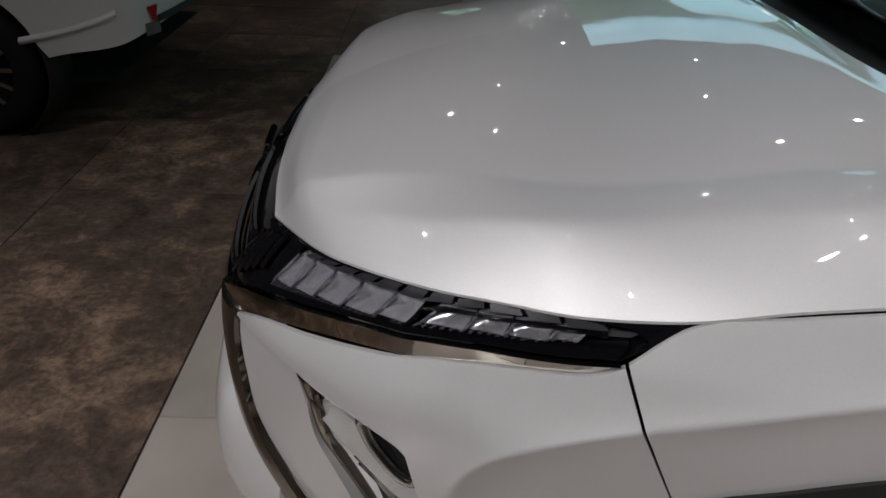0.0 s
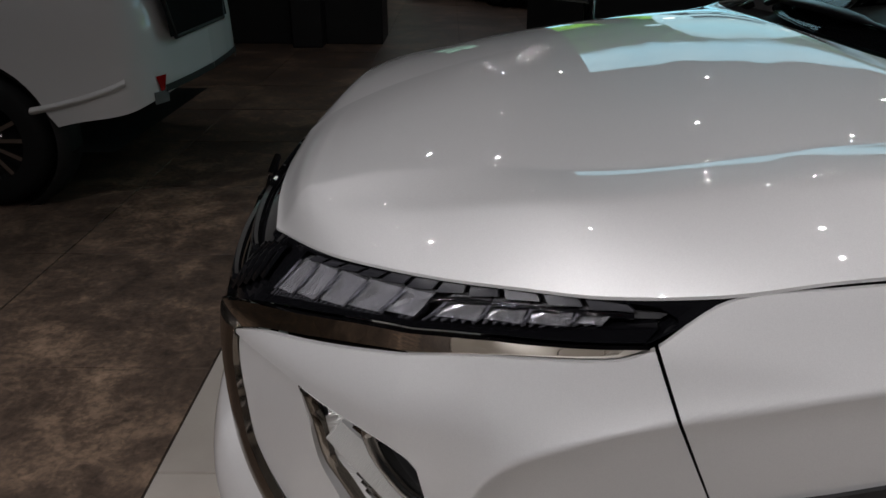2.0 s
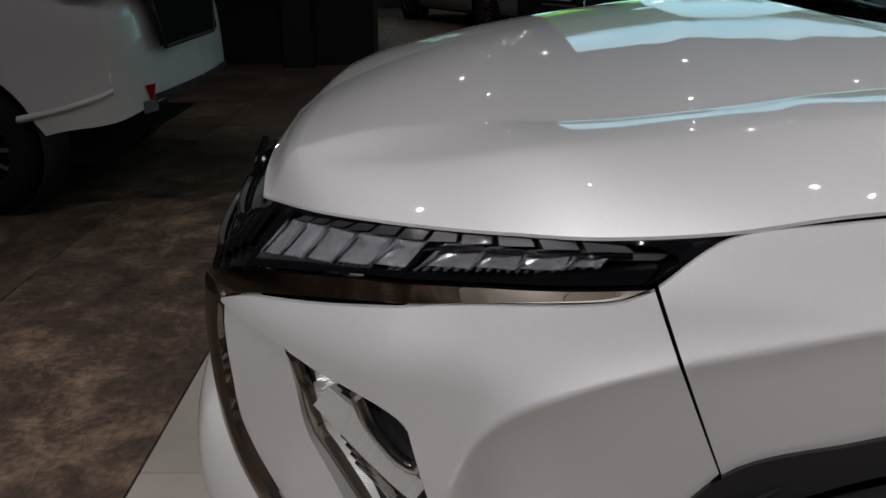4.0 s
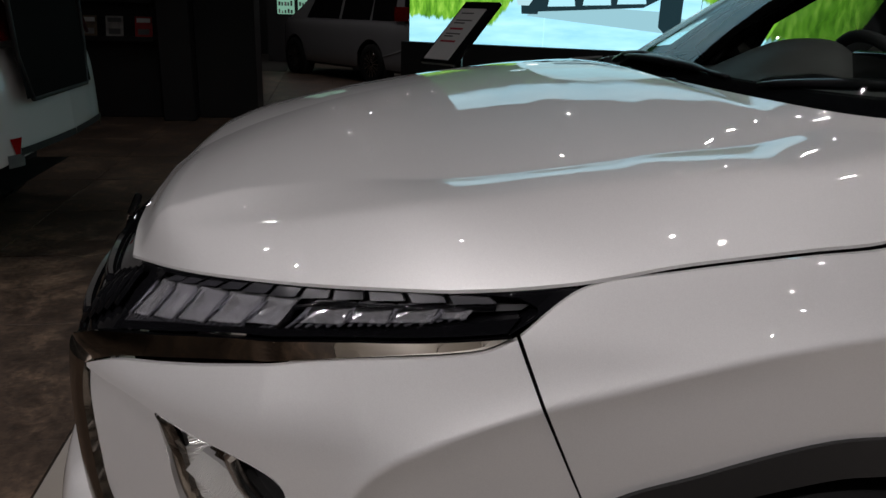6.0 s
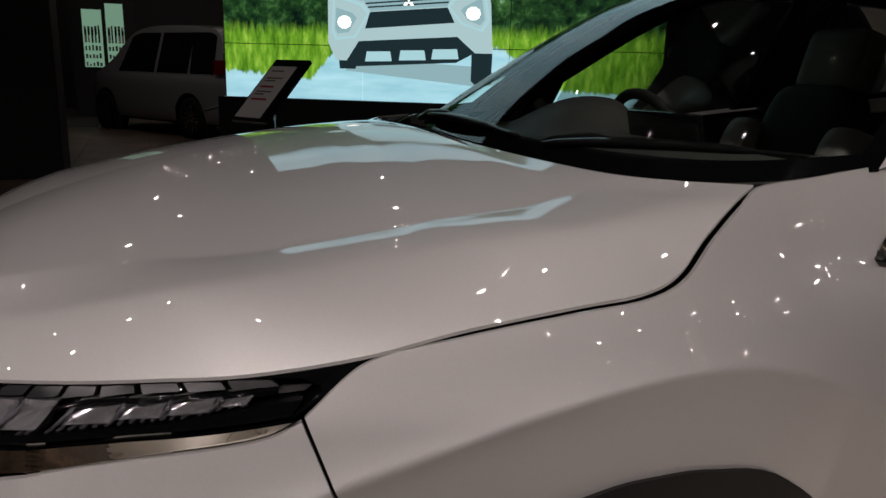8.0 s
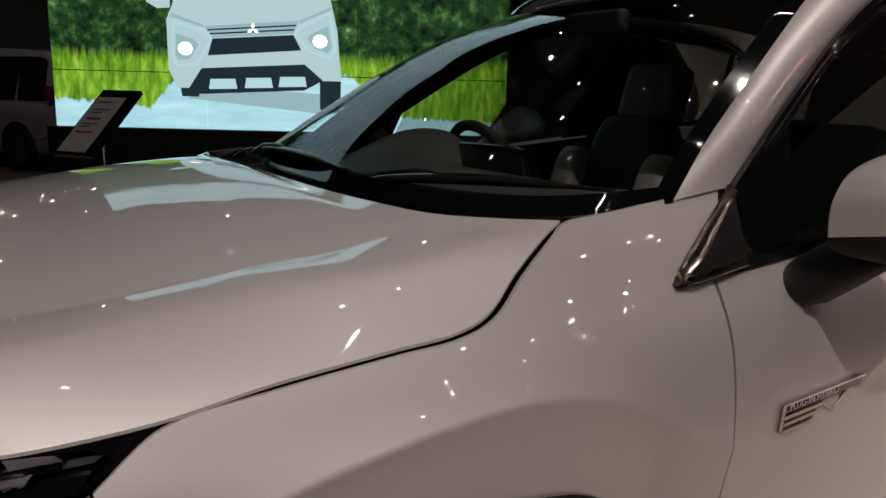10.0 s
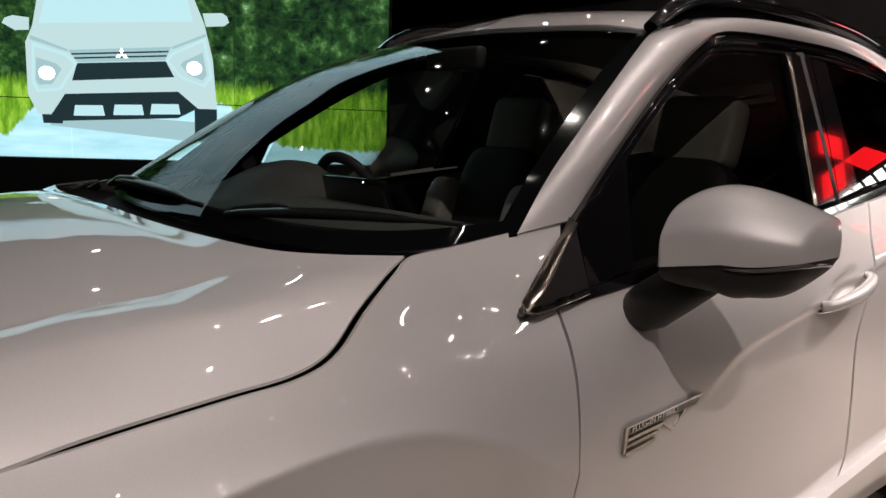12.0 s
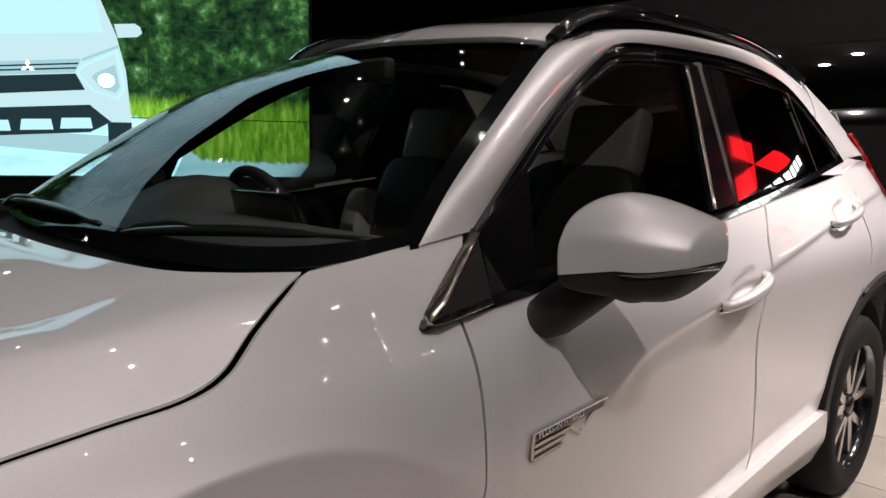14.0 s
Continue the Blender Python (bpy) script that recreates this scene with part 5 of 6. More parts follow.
# ---- lit show window far behind ----
WINDOW_GLOW = glowing("window_glow", (0.42, 0.90, 0.66), 0.42)
win = tagged(new("display_case"), "lit glass display case with small goods far off", "display case")
bm = bmesh.new()
box_bm(bm, (-0.9, 17.0, 0), (0.4, 17.5, 2.8))
part("case_body", bm, DARK_WALL, win, "", False)
for x, w, z in ((-0.66, 0.39, 2.28), (-0.19, 0.36, 2.42)):
    bm = bmesh.new()
    box_bm(bm, (x, 16.98, 1.07), (x + w, 17.0, z))
    part("lit_panel", bm, WINDOW_GLOW, win, "", False)
    for r in range(5):
        for c in range(5):
            bm = bmesh.new()
            h = (0.05, 0.06, 0.09, 0.26, 0.16)[r] + 0.05 * random.random()
            box_bm(bm, (x + 0.03 + 0.068 * c, 16.95, 1.09 + 0.165 * r), (x + 0.03 + 0.05 + 0.068 * c - 0.02 * random.random(), 16.975, 1.09 + 0.165 * r + min(h, 0.14 if r < 3 else 0.3)))
            part("packet", bm, random.choice((GREY_WALL, OTHER_GREY, INK, PAPER)), win, "", False)

# ---- video wall ----
SCR_X, SCR_Y, SCR_A, PITCH = 4.367, 3.564, 2.613, 1.226
SCR = Matrix.Translation((SCR_X, SCR_Y, 0)) @ pose(0, 0, 0, 0, 0, math.degrees(SCR_A))
ROW0, ROWH = 0.742, 0.6885


def screen_image():
    """The film on the wall: trees above, a bank of grass, a pale road below."""
    m = bpy.data.materials.new("screen_image")
    m.use_nodes = True
    t = m.node_tree
    b = t.nodes["Principled BSDF"]
    b.inputs["Base Color"].default_value = (0.01, 0.01, 0.01, 1)
    b.inputs["Roughness"].default_value = 0.35
    geo = t.nodes.new("ShaderNodeNewGeometry")
    vt = t.nodes.new("ShaderNodeVectorRotate")
    vt.rotation_type = "Z_AXIS"
    vt.inputs["Center"].default_value = (SCR_X, SCR_Y, 0)
    vt.inputs["Angle"].default_value = -SCR_A
    t.links.new(geo.outputs["Position"], vt.inputs["Vector"])
    sb = t.nodes.new("ShaderNodeVectorMath")
    sb.operation = "SUBTRACT"
    sb.inputs[1].default_value = (SCR_X, SCR_Y, 0)
    t.links.new(vt.outputs[0], sb.inputs[0])
    sp = t.nodes.new("ShaderNodeSeparateXYZ")
    t.links.new(sb.outputs[0], sp.inputs[0])

    def tex(scale, detail, stretch=(1, 1, 1)):
        mp = t.nodes.new("ShaderNodeMapping")
        mp.inputs["Scale"].default_value = stretch
        t.links.new(sb.outputs[0], mp.inputs[0])
        n = t.nodes.new("ShaderNodeTexNoise")
        n.inputs["Scale"].default_value, n.inputs["Detail"].default_value = scale, detail
        n.inputs["Roughness"].default_value = 0.65
        t.links.new(mp.outputs[0], n.inputs[0])
        return n.outputs["Fac"]

    def ramp(fac, *stops):
        r = t.nodes.new("ShaderNodeValToRGB")
        while len(r.color_ramp.elements) < len(stops):
            r.color_ramp.elements.new(0.5)
        for e, (p, c) in zip(r.color_ramp.elements, stops):
            e.position, e.color = p, (*c, 1)
        t.links.new(fac, r.inputs[0])
        return r.outputs[0]

    def step(value, edge, soft, wob, amount):
        """1 where value lies over the edge, with an uneven border."""
        a = t.nodes.new("ShaderNodeMath")
        a.operation = "MULTIPLY_ADD"
        a.inputs[1].default_value = amount
        t.links.new(wob, a.inputs[0])
        t.links.new(value, a.inputs[2])
        r = t.nodes.new("ShaderNodeMapRange")
        r.inputs[1].default_value, r.inputs[2].default_value = edge - soft + amount * 0.5, edge + soft + amount * 0.5
        t.links.new(a.outputs[0], r.inputs[0])
        return r.outputs[0]

    def mix(f, a, c):
        x = t.nodes.new("ShaderNodeMix")
        x.data_type = "RGBA"
        t.links.new(f, x.inputs[0])
        t.links.new(a, x.inputs[6])
        t.links.new(c, x.inputs[7])
        return x.outputs[2]

    road = ramp(tex(3.0, 8, (0.5, 1, 3)), (0.3, (0.19, 0.47, 0.58)), (0.7, (0.34, 0.66, 0.78)))
    grass = ramp(tex(16, 6, (1, 1, 0.28)), (0.33, (0.025, 0.11, 0.008)), (0.5, (0.095, 0.28, 0.02)), (0.7, (0.26, 0.50, 0.07)))
    trees = ramp(tex(9, 10), (0.36, (0.001, 0.007, 0.005)), (0.52, (0.008, 0.040, 0.012)), (0.64, (0.035, 0.12, 0.035)), (0.78, (0.24, 0.48, 0.34)))
    wob, fine = tex(2.2, 3), tex(30, 4, (1, 1, 0.15))
    # where the grass ends above the road, from the wall's right to its left
    ed = t.nodes.new("ShaderNodeMath")
    ed.operation = "DIVIDE"
    ed.inputs[1].default_value = 3.0 * PITCH
    t.links.new(sp.outputs["X"], ed.inputs[0])
    foot = ramp(ed.outputs[0], *[(x / 3.678, (z / 2, z / 2, z / 2)) for x, z in ((0.0, 1.085), (0.86, 1.11), (1.02, 1.25), (1.27, 1.42), (1.6, 1.50), (2.6, 1.50), (2.9, 1.15), (3.6, 1.20))])
    sl = t.nodes.new("ShaderNodeMath")
    sl.operation = "MULTIPLY_ADD"
    sl.inputs[1].default_value = -2.0
    t.links.new(foot, sl.inputs[0])
    t.links.new(sp.outputs["Z"], sl.inputs[2])
    img = mix(step(sl.outputs[0], 0.0, 0.012, fine, 0.12), road, grass)
    img = mix(step(sp.outputs["Z"], 1.56, 0.05, fine, 0.24), img, trees)
    sky = ramp(tex(1.6, 4), (0.35, (0.26, 0.55, 0.68)), (0.65, (0.42, 0.70, 0.80)))
    img = mix(step(sp.outputs["Z"], 2.78, 0.10, tex(7, 6), 0.5), img, sky)
    t.links.new(img, b.inputs["Emission Color"])
    b.inputs["Emission Strength"].default_value = 1.75
    return m


IMAGE = screen_image()
wall = tagged(new("video_wall"), "large video wall showing a car on a country road", "video wall")
for c in range(3):
    for r in range(4):
        bm = bmesh.new()
        box_bm(bm, (c * PITCH + 0.004, 0, ROW0 + r * ROWH + 0.004), ((c + 1) * PITCH - 0.004, 0.06, ROW0 + (r + 1) * ROWH - 0.004), SCR)
        part("screen_panel", bm, IMAGE, wall, "", False)
bm = bmesh.new()
box_bm(bm, (-0.03, -0.14, 0.0), (3 * PITCH + 0.03, -0.004, ROW0 + 4 * ROWH + 0.03), SCR)
part("wall_frame", bm, DARK_WALL, wall, "black frame and back", False)
bm = bmesh.new()
box_bm(bm, (-0.03, -0.003, 0.0), (3 * PITCH + 0.03, 0.16, 0.982), SCR)
part("plinth", bm, DARK_WALL, wall, "black plinth", False)
# the pictured car: flat shapes on the glass
PIC_WHITE, PIC_GREY, PIC_BLUE, PIC_DARK, PIC_LAMP = glowing("pic_white", (0.50, 0.82, 0.90), 1.0), glowing("pic_grey", (0.22, 0.42, 0.48), 1.5), glowing("pic_blue", (0.30, 0.58, 0.66), 1.6), glowing("pic_dark", (0.012, 0.035, 0.045), 1.0), glowing("pic_lamp", (0.9, 1.0, 0.95), 2.4)
PIC = SCR @ Matrix(((1, 0, 0, 0), (0, 0, 1, 0), (0, 1, 0, 0), (0, 0, 0, 1)))


def shape(pts, layer, mat):
    """A flat piece of the picture, in metres along and up the wall."""
    q = bmesh.new()
    pts = [(2.063 + 1.52 * (x - 2.304), 1.784 + 1.5 * (z - 1.861)) for x, z in pts]
    prism(q, pts, 0.0012, PIC @ Matrix.Translation((0, 0, 0.0605 + 0.0014 * layer)))
    part("picture_shape", q, mat, wall, "", False)


shape([(2.66, 1.49), (1.90, 1.42), (1.70, 1.46), (1.95, 1.53), (2.6, 1.56)], 0, PIC_GREY)
shape([(1.955, 1.60), (1.955, 1.452), (1.925, 1.423), (1.845, 1.436), (1.842, 1.60)], 1, PIC_DARK)
shape([(2.70, 1.60), (2.69, 1.50), (2.60, 1.50), (2.58, 1.60)], 1, PIC_DARK)
shape([(2.755, 1.90), (2.755, 1.64), (2.71, 1.545), (2.04, 1.545), (1.94, 1.60), (1.842, 1.60), (1.859, 1.855), (1.897, 2.03), (1.97, 2.22), (2.08, 2.40), (2.20, 2.45), (2.45, 2.45), (2.58, 2.38), (2.68, 2.17), (2.72, 1.98)], 2, PIC_WHITE)
shape([(2.69, 1.995), (1.955, 2.045), (1.99, 2.21), (2.09, 2.36), (2.50, 2.36), (2.64, 2.17)], 3, PIC_BLUE)
shape([(2.735, 1.925), (2.59, 1.955), (2.30, 1.97), (2.04, 1.965), (1.89, 1.985), (1.96, 2.03), (2.68, 1.985)], 3, PIC_WHITE)
shape([(2.558, 1.871), (2.064, 1.911), (2.095, 1.842), (2.514, 1.812)], 3, PIC_GREY)
shape([(2.519, 1.807), (2.092, 1.837), (2.052, 1.758), (2.545, 1.719)], 3, PIC_DARK)
for k in (0.3, 0.62):
    shape([(2.555 - 0.04 * k, 1.874 - 0.062 * k), (2.068 + 0.03 * k, 1.912 - 0.070 * k), (2.068 + 0.03 * k, 1.904 - 0.070 * k), (2.555 - 0.04 * k, 1.866 - 0.062 * k)], 4, PIC_DARK)
for p in ([(2.725, 1.90), (2.561, 1.852), (2.516, 1.805), (2.600, 1.668), (2.712, 1.655), (2.735, 1.70)], [(2.065, 1.879), (1.895, 1.965), (1.862, 1.767), (1.90, 1.712), (2.018, 1.752), (2.092, 1.843)]):
    shape(p, 3, PIC_BLUE)
    x, z = sum(c[0] for c in p) / 6, sum(c[1] for c in p) / 6
    shape([(x + (c[0] - x) * 0.86, z + (c[1] - z) * 0.86) for c in p], 4, PIC_WHITE)
    shape([(x + (c[0] - x) * 0.56 + (0.02 if x > 2.3 else -0.02), z - 0.012 + (c[1] - z) * 0.56) for c in p], 5, PIC_GREY)
    shape([(x + 0.040 * math.cos(a * 0.6283) + (0.02 if x > 2.3 else -0.02), z - 0.012 + 0.036 * math.sin(a * 0.6283)) for a in range(10)], 6, PIC_LAMP)
shape([(2.735, 1.915), (2.560, 1.862), (2.560, 1.874), (2.730, 1.935)], 4, PIC_GREY)
shape([(2.060, 1.898), (1.890, 1.972), (1.888, 1.988), (2.060, 1.912)], 4, PIC_GREY)
shape([(2.581, 1.651), (2.035, 1.685), (1.938, 1.601), (2.039, 1.547), (2.616, 1.513), (2.66, 1.53)], 3, PIC_DARK)
for x, z in ((2.47, 1.570), (2.28, 1.580), (2.10, 1.590)):
    shape([(x + 0.075, z - 0.028), (x - 0.075, z - 0.023), (x - 0.066, z + 0.030), (x + 0.066, z + 0.026)], 4, PIC_BLUE)
shape([(2.857, 1.987), (2.845, 2.012), (2.807, 2.027), (2.732, 2.020), (2.735, 1.960), (2.80, 1.955)], 2, PIC_WHITE)
shape([(1.906, 2.088), (1.81, 2.096), (1.785, 2.080), (1.776, 2.050), (1.80, 2.030), (1.891, 2.022)], 2, PIC_WHITE)
for a in (90, 210, 330):
    c, s = math.cos(radians(a)), math.sin(radians(a))
    shape([(2.304, 1.861), (2.304 + 0.017 * c - 0.0095 * s, 1.861 + 0.017 * s + 0.0095 * c), (2.304 + 0.034 * c, 1.861 + 0.034 * s), (2.304 + 0.017 * c + 0.0095 * s, 1.861 + 0.017 * s - 0.0095 * c)], 5, PIC_LAMP)
# ---- information stand ----
stand = tagged(new("info_stand"), "black slanted stand with a printed white data sheet", "stand")
SM = Matrix(((0.595, -0.6, -0.535, 0.985), (0.446, 0.8, -0.401, 1.70), (0.668, 0.0, 0.744, 1.17), (0, 0, 0, 1)))
bm = bmesh.new()
box_bm(bm, (-0.185, -0.10, -0.02), (0.185, 0.10, 0.0), SM, 0.004, 1)
part("board", bm, GLOSS_BLACK, stand, "", False)
bm = bmesh.new()
box_bm(bm, (-0.170, -0.055, 0.0), (0.135, 0.085, 0.003), SM)
part("sheet", bm, PAPER, stand, "", False)
for i, (u, w, mt) in enumerate(((0.105, 0.07, INK), (0.062, 0.09, INK), (0.045, 0.06, INK), (0.01, 0.075, INK_RED), (-0.02, 0.08, INK), (-0.035, 0.05, INK), (-0.065, 0.085, INK_RED))):
    bm = bmesh.new()
    box_bm(bm, (u - (0.005 if mt is INK_RED else 0.003), 0.065 - w, 0.003), (u + (0.005 if mt is INK_RED else 0.003), 0.065, 0.0042), SM)
    part("print_line", bm, mt, stand, "", False)
bm = bmesh.new()
tube(bm, [(0.985, 1.76, 0.02), (0.985, 1.76, 1.15)], 0.025, 12)
part("post", bm, GLOSS_BLACK, stand)
bm = bmesh.new()
lathe(bm, [(0.0, 0.025), (0.17, 0.02), (0.175, 0.0)], 32, Matrix.Translation((0.985, 1.76, 0)))
part("foot", bm, GLOSS_BLACK, stand)

# ---- other cars ----
def other_car(name, label, m, paint, length=4.6, width=1.8, height=1.70, tail_open=False, clear=0.27):
    """A plain estate car; local x runs from its tail to its nose, y to its left."""
    o = tagged(new(name), label, "car")
    o.matrix_world = m
    h = width / 2
    plan = [(0.0, 0.0), (0.02, 0.45 * h), (0.07, 0.80 * h), (0.24, 0.965 * h), (0.7, h), (1.6, h), (2.9, h), (length - 0.75, 0.96 * h), (length - 0.3, 0.80 * h), (length - 0.05, 0.45 * h), (length, 0.0)]
    low = [(0.22, 0.07), (0.34, 0.02), (0.50, 0.0), (0.72, 0.004), (0.88, 0.015), (0.97, 0.035), (1.04, 0.07)]

    def sk(t, z, out=0.0):
        p = catmull(plan, t)
        q = catmull(plan, min(t + 0.004, 1)) - catmull(plan, max(t - 0.004, 0))
        q /= np.linalg.norm(q)
        d = interp(low, z) - out
        return np.array((p[0] + q[1] * d, p[1] - q[0] * d, z))

    def x_t(x):
        a, b = 0.0, 1.0
        for _ in range(30):
            c = (a + b) / 2
            if catmull(plan, c)[0] < x:
                a = c
            else:
                b = c
        return a

    wx = (0.92 if tail_open else 1.02, length - 0.93)

    def bottom(x):
        z = clear + (interp([(0, 0.165), (0.05, 0.13), (0.17, 0.075), (0.4, 0.042), (0.63, 0), (9, 0)], x) if tail_open else 0)
        for c in wx:
            if abs(x - c) < 0.40:
                z = max(z, 0.35 + math.sqrt(max(0.0, 0.40 ** 2 - (x - c) ** 2)))
        return z

    def side(u, v):
        p = catmull(plan, u)
        z0 = bottom(p[0]) if tail_open or p[1] > 0.5 * h else clear + 0.05
        return sk(u, z0 + (1.03 - z0) * v)

    for s in (1, -1):
        mir = np.array((1, s, 1))
        q = bmesh.new()
        grid_mesh(q, lambda u, v: side(u, v) * mir, 150, 18)
        part("body_side", q, paint, o)
        q = bmesh.new()
        grid_mesh(q, lambda u, v: sk(0.02 + 0.96 * u, clear - 0.04 + 0.07 * v, -0.02) * mir, 60, 3)
        if not tail_open:
            part("lower_trim", q, BLACK_PLASTIC, o)
        top = [(0.16, 1.03), (0.30, 1.40), (0.52, height - 0.12), (0.9, height - 0.04), (1.8, height), (2.5, height - 0.03), (2.95, height - 0.16), (3.35, 1.30), (3.75, 1.06)]

        def green(x, z):
            return np.array((x, h - 0.06 - 0.30 * (z - 1.0), z))
        q = bmesh.new()
        grid_mesh(q, lambda u, v: green(*(np.array((0.20 + (length - 1.0) * u * 0.98, 1.03)) * (1 - v) + v * curve(top, u))) * mir, 50, 10)
        part("cabin_side", q, paint, o)
        for a, b in ((0.42, 1.05), (1.12, 1.98), (2.06, 3.15)):
            q = bmesh.new()

            def win(u, v):
                x = a + (b - a) * u
                x2 = x + (0.10 * v if a < 0.5 else 0) - (0.25 * v * u if b > 3 else 0)
                zt = min(interp(top, x2) - 0.07, height - 0.12)
                return (green(x2, 1.06 + (zt - 1.06) * v) + np.array((0, 0.006, 0))) * mir
            grid_mesh(q, win, 14, 8)
            part("side_window", q, DARK_GLASS_SOLID, o)
        for x in wx:
            w = new("wheel")
            w.parent = o
            mm = Matrix.Translation((x, s * (h - 0.115), 0.34)) @ pose(0, 0, 0, -90 * s, 0, 0)
            q = bmesh.new()
            lathe(q, [(0.22, -0.10), (0.30, -0.11), (0.335, -0.08), (0.34, 0.0), (0.335, 0.08), (0.30, 0.11), (0.22, 0.10)], 48, mm)
            part("tyre", q, RUBBER, w)
            q = bmesh.new()
            lathe(q, [(0.225, 0.10), (0.21, 0.07), (0.20, 0.02), (0.0, 0.02)], 40, mm)
            part("rim", q, RIM_BLACK, w)
            for k in range(14):
                q = bmesh.new()
                a = 2 * math.pi * k / 14
                prism(q, [(0.03 * math.cos(a - 0.3), 0.03 * math.sin(a - 0.3)), (0.03 * math.cos(a + 0.3), 0.03 * math.sin(a + 0.3)), (0.215 * math.cos(a + 0.05), 0.215 * math.sin(a + 0.05)), (0.215 * math.cos(a - 0.05), 0.215 * math.sin(a - 0.05))], 0.02, mm @ Matrix.Translation((0, 0, 0.07)))
                part("spoke", q, RIM_CUT, w, "", False)
            q = bmesh.new()
            lathe(q, [(0.405, -0.10), (0.405, 0.09), (0.375, 0.105)], 40, mm @ Matrix.Translation((0, 0, -0.03)))
            part("arch_liner", q, BLACK_PLASTIC, o)
        q = bmesh.new()
        grid_mesh(q, lambda u, v: (sk(x_t(0.03) + (x_t(0.36) - x_t(0.03)) * u, 0.90 + 0.12 * v, 0.012) + np.array((0.03 * v, 0, 0.165 + 0.10 * v))) * mir, 12, 6)
        part("tail_lamp", q, TAIL_RED, o, "dark red tail lamp")
        q = bmesh.new()
        grid_mesh(q, lambda u, v: sk(x_t(0.052) + (x_t(0.080) - x_t(0.052)) * (0.35 + 0.65 * v) * u - 0.010 * v, 0.550 + 0.075 * v, 0.006) * mir, 4, 4)
        part("reflector", q, RED_LENS, o, "red bumper reflector")
        q = bmesh.new()
        grid_mesh(q, lambda u, v: sk(x_t(0.045) + (x_t(0.08) - x_t(0.045)) * u, 0.49 + 0.06 * v, 0.004) * mir, 4, 3)
        part("reflector_base", q, GREY_TRIM, o)
        q = bmesh.new()
        grid_mesh(q, lambda u, v: sk(0.001 + (x_t(0.05) - 0.001) * u, 0.54 + 0.035 * v, 0.008) * mir, 10, 3)
        part("bumper_slot", q, BLACK_PLASTIC, o)
        q = bmesh.new()
        grid_mesh(q, lambda u, v: sk(x_t(0.17) + (x_t(0.62) - x_t(0.17)) * u, 0.60 - 0.125 * u + 0.035 * v, 0.014 * math.sin(math.pi * v)) * mir, 14, 6)
        part("bumper_ledge", q, paint, o)
    q = bmesh.new()
    roof = [(0.30, 1.40), (0.52, height - 0.12), (0.9, height - 0.04), (1.8, height), (2.5, height - 0.03), (2.95, height - 0.16), (3.35, 1.30), (3.75, 1.06)]

    def top_fn(u, v):
        x, z = curve(roof, u)
        y = (h - 0.06 - 0.30 * (z - 1.0)) * (2 * v - 1)
        return np.array((x, y, z + 0.03 * (1 - (2 * v - 1) ** 2)))
    grid_mesh(q, top_fn, 40, 14)
    part("roof", q, paint, o)
    q = bmesh.new()
    grid_mesh(q, lambda u, v: np.array((length - 0.9 + 0.84 * u, (0.80 * h - 0.25 * u * u * h) * (2 * v - 1), 1.06 - 0.13 * u ** 2 - 0.03 * (2 * v - 1) ** 2)), 16, 14)
    part("bonnet", q, paint, o)
    q = bmesh.new()
    # with the tail open, a flat sheet whose black paints the load space's shade
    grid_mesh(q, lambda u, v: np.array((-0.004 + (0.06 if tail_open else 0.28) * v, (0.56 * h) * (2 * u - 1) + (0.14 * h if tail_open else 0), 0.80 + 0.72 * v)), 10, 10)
    part("load_shade_sheet" if tail_open else "tailgate", q, LOAD_SHADE if tail_open else paint, o)
    if tail_open:
        q = bmesh.new()
        tube(q, [(0.03, -0.44 * h, 1.42), (0.015, -0.43 * h, 1.0), (0.0, -0.34 * h, 0.79), (0.0, 0.60 * h, 0.79), (0.015, 0.70 * h, 1.0), (0.03, 0.72 * h, 1.42)], 0.012, 8)
        part("opening_seal", q, BLACK_PLASTIC, o)
        q = bmesh.new()
        grid_mesh(q, lambda u, v: np.array((0.35 - 1.05 * v, 0.72 * h * (2 * u - 1), 1.62 + 0.30 * v)), 8, 8)
        part("raised_tailgate", q, paint, o)
    q = bmesh.new()
    grid_mesh(q, lambda u, v: np.array((0.3 + (length - 0.7) * u, (h - 0.12) * (2 * v - 1), 0.26)), 4, 2)
    part("floor_pan", q, BLACK_PLASTIC, o)
    return o


other_car("estate_car", "white estate car with its tailgate open", Matrix.Translation((-0.97, 2.90, 0)) @ pose(0, 0, 0, 0, 0, 180), OTHER_WHITE, tail_open=True, clear=0.395)
other_car("people_carrier", "grey people carrier parked in the dark", Matrix.Translation((2.47, 11.28, 0)) @ pose(0, 0, 0, 0, 0, 122.3), OTHER_GREY, 4.5, 1.80, 1.84)
other_car("saloon_car", "white car standing behind the video wall", Matrix.Translation((9.2, 6.6, 0)) @ pose(0, 0, 0, 0, 0, 196), OTHER_WHITE, 4.6, 1.8, 1.62)
other_car("dark_estate_car", "dark estate car with red tail lamps", Matrix.Translation((8.3, 0.35, 0)) @ pose(0, 0, 0, 0, 0, 12), OTHER_DARK, 4.6, 1.8, 1.72)

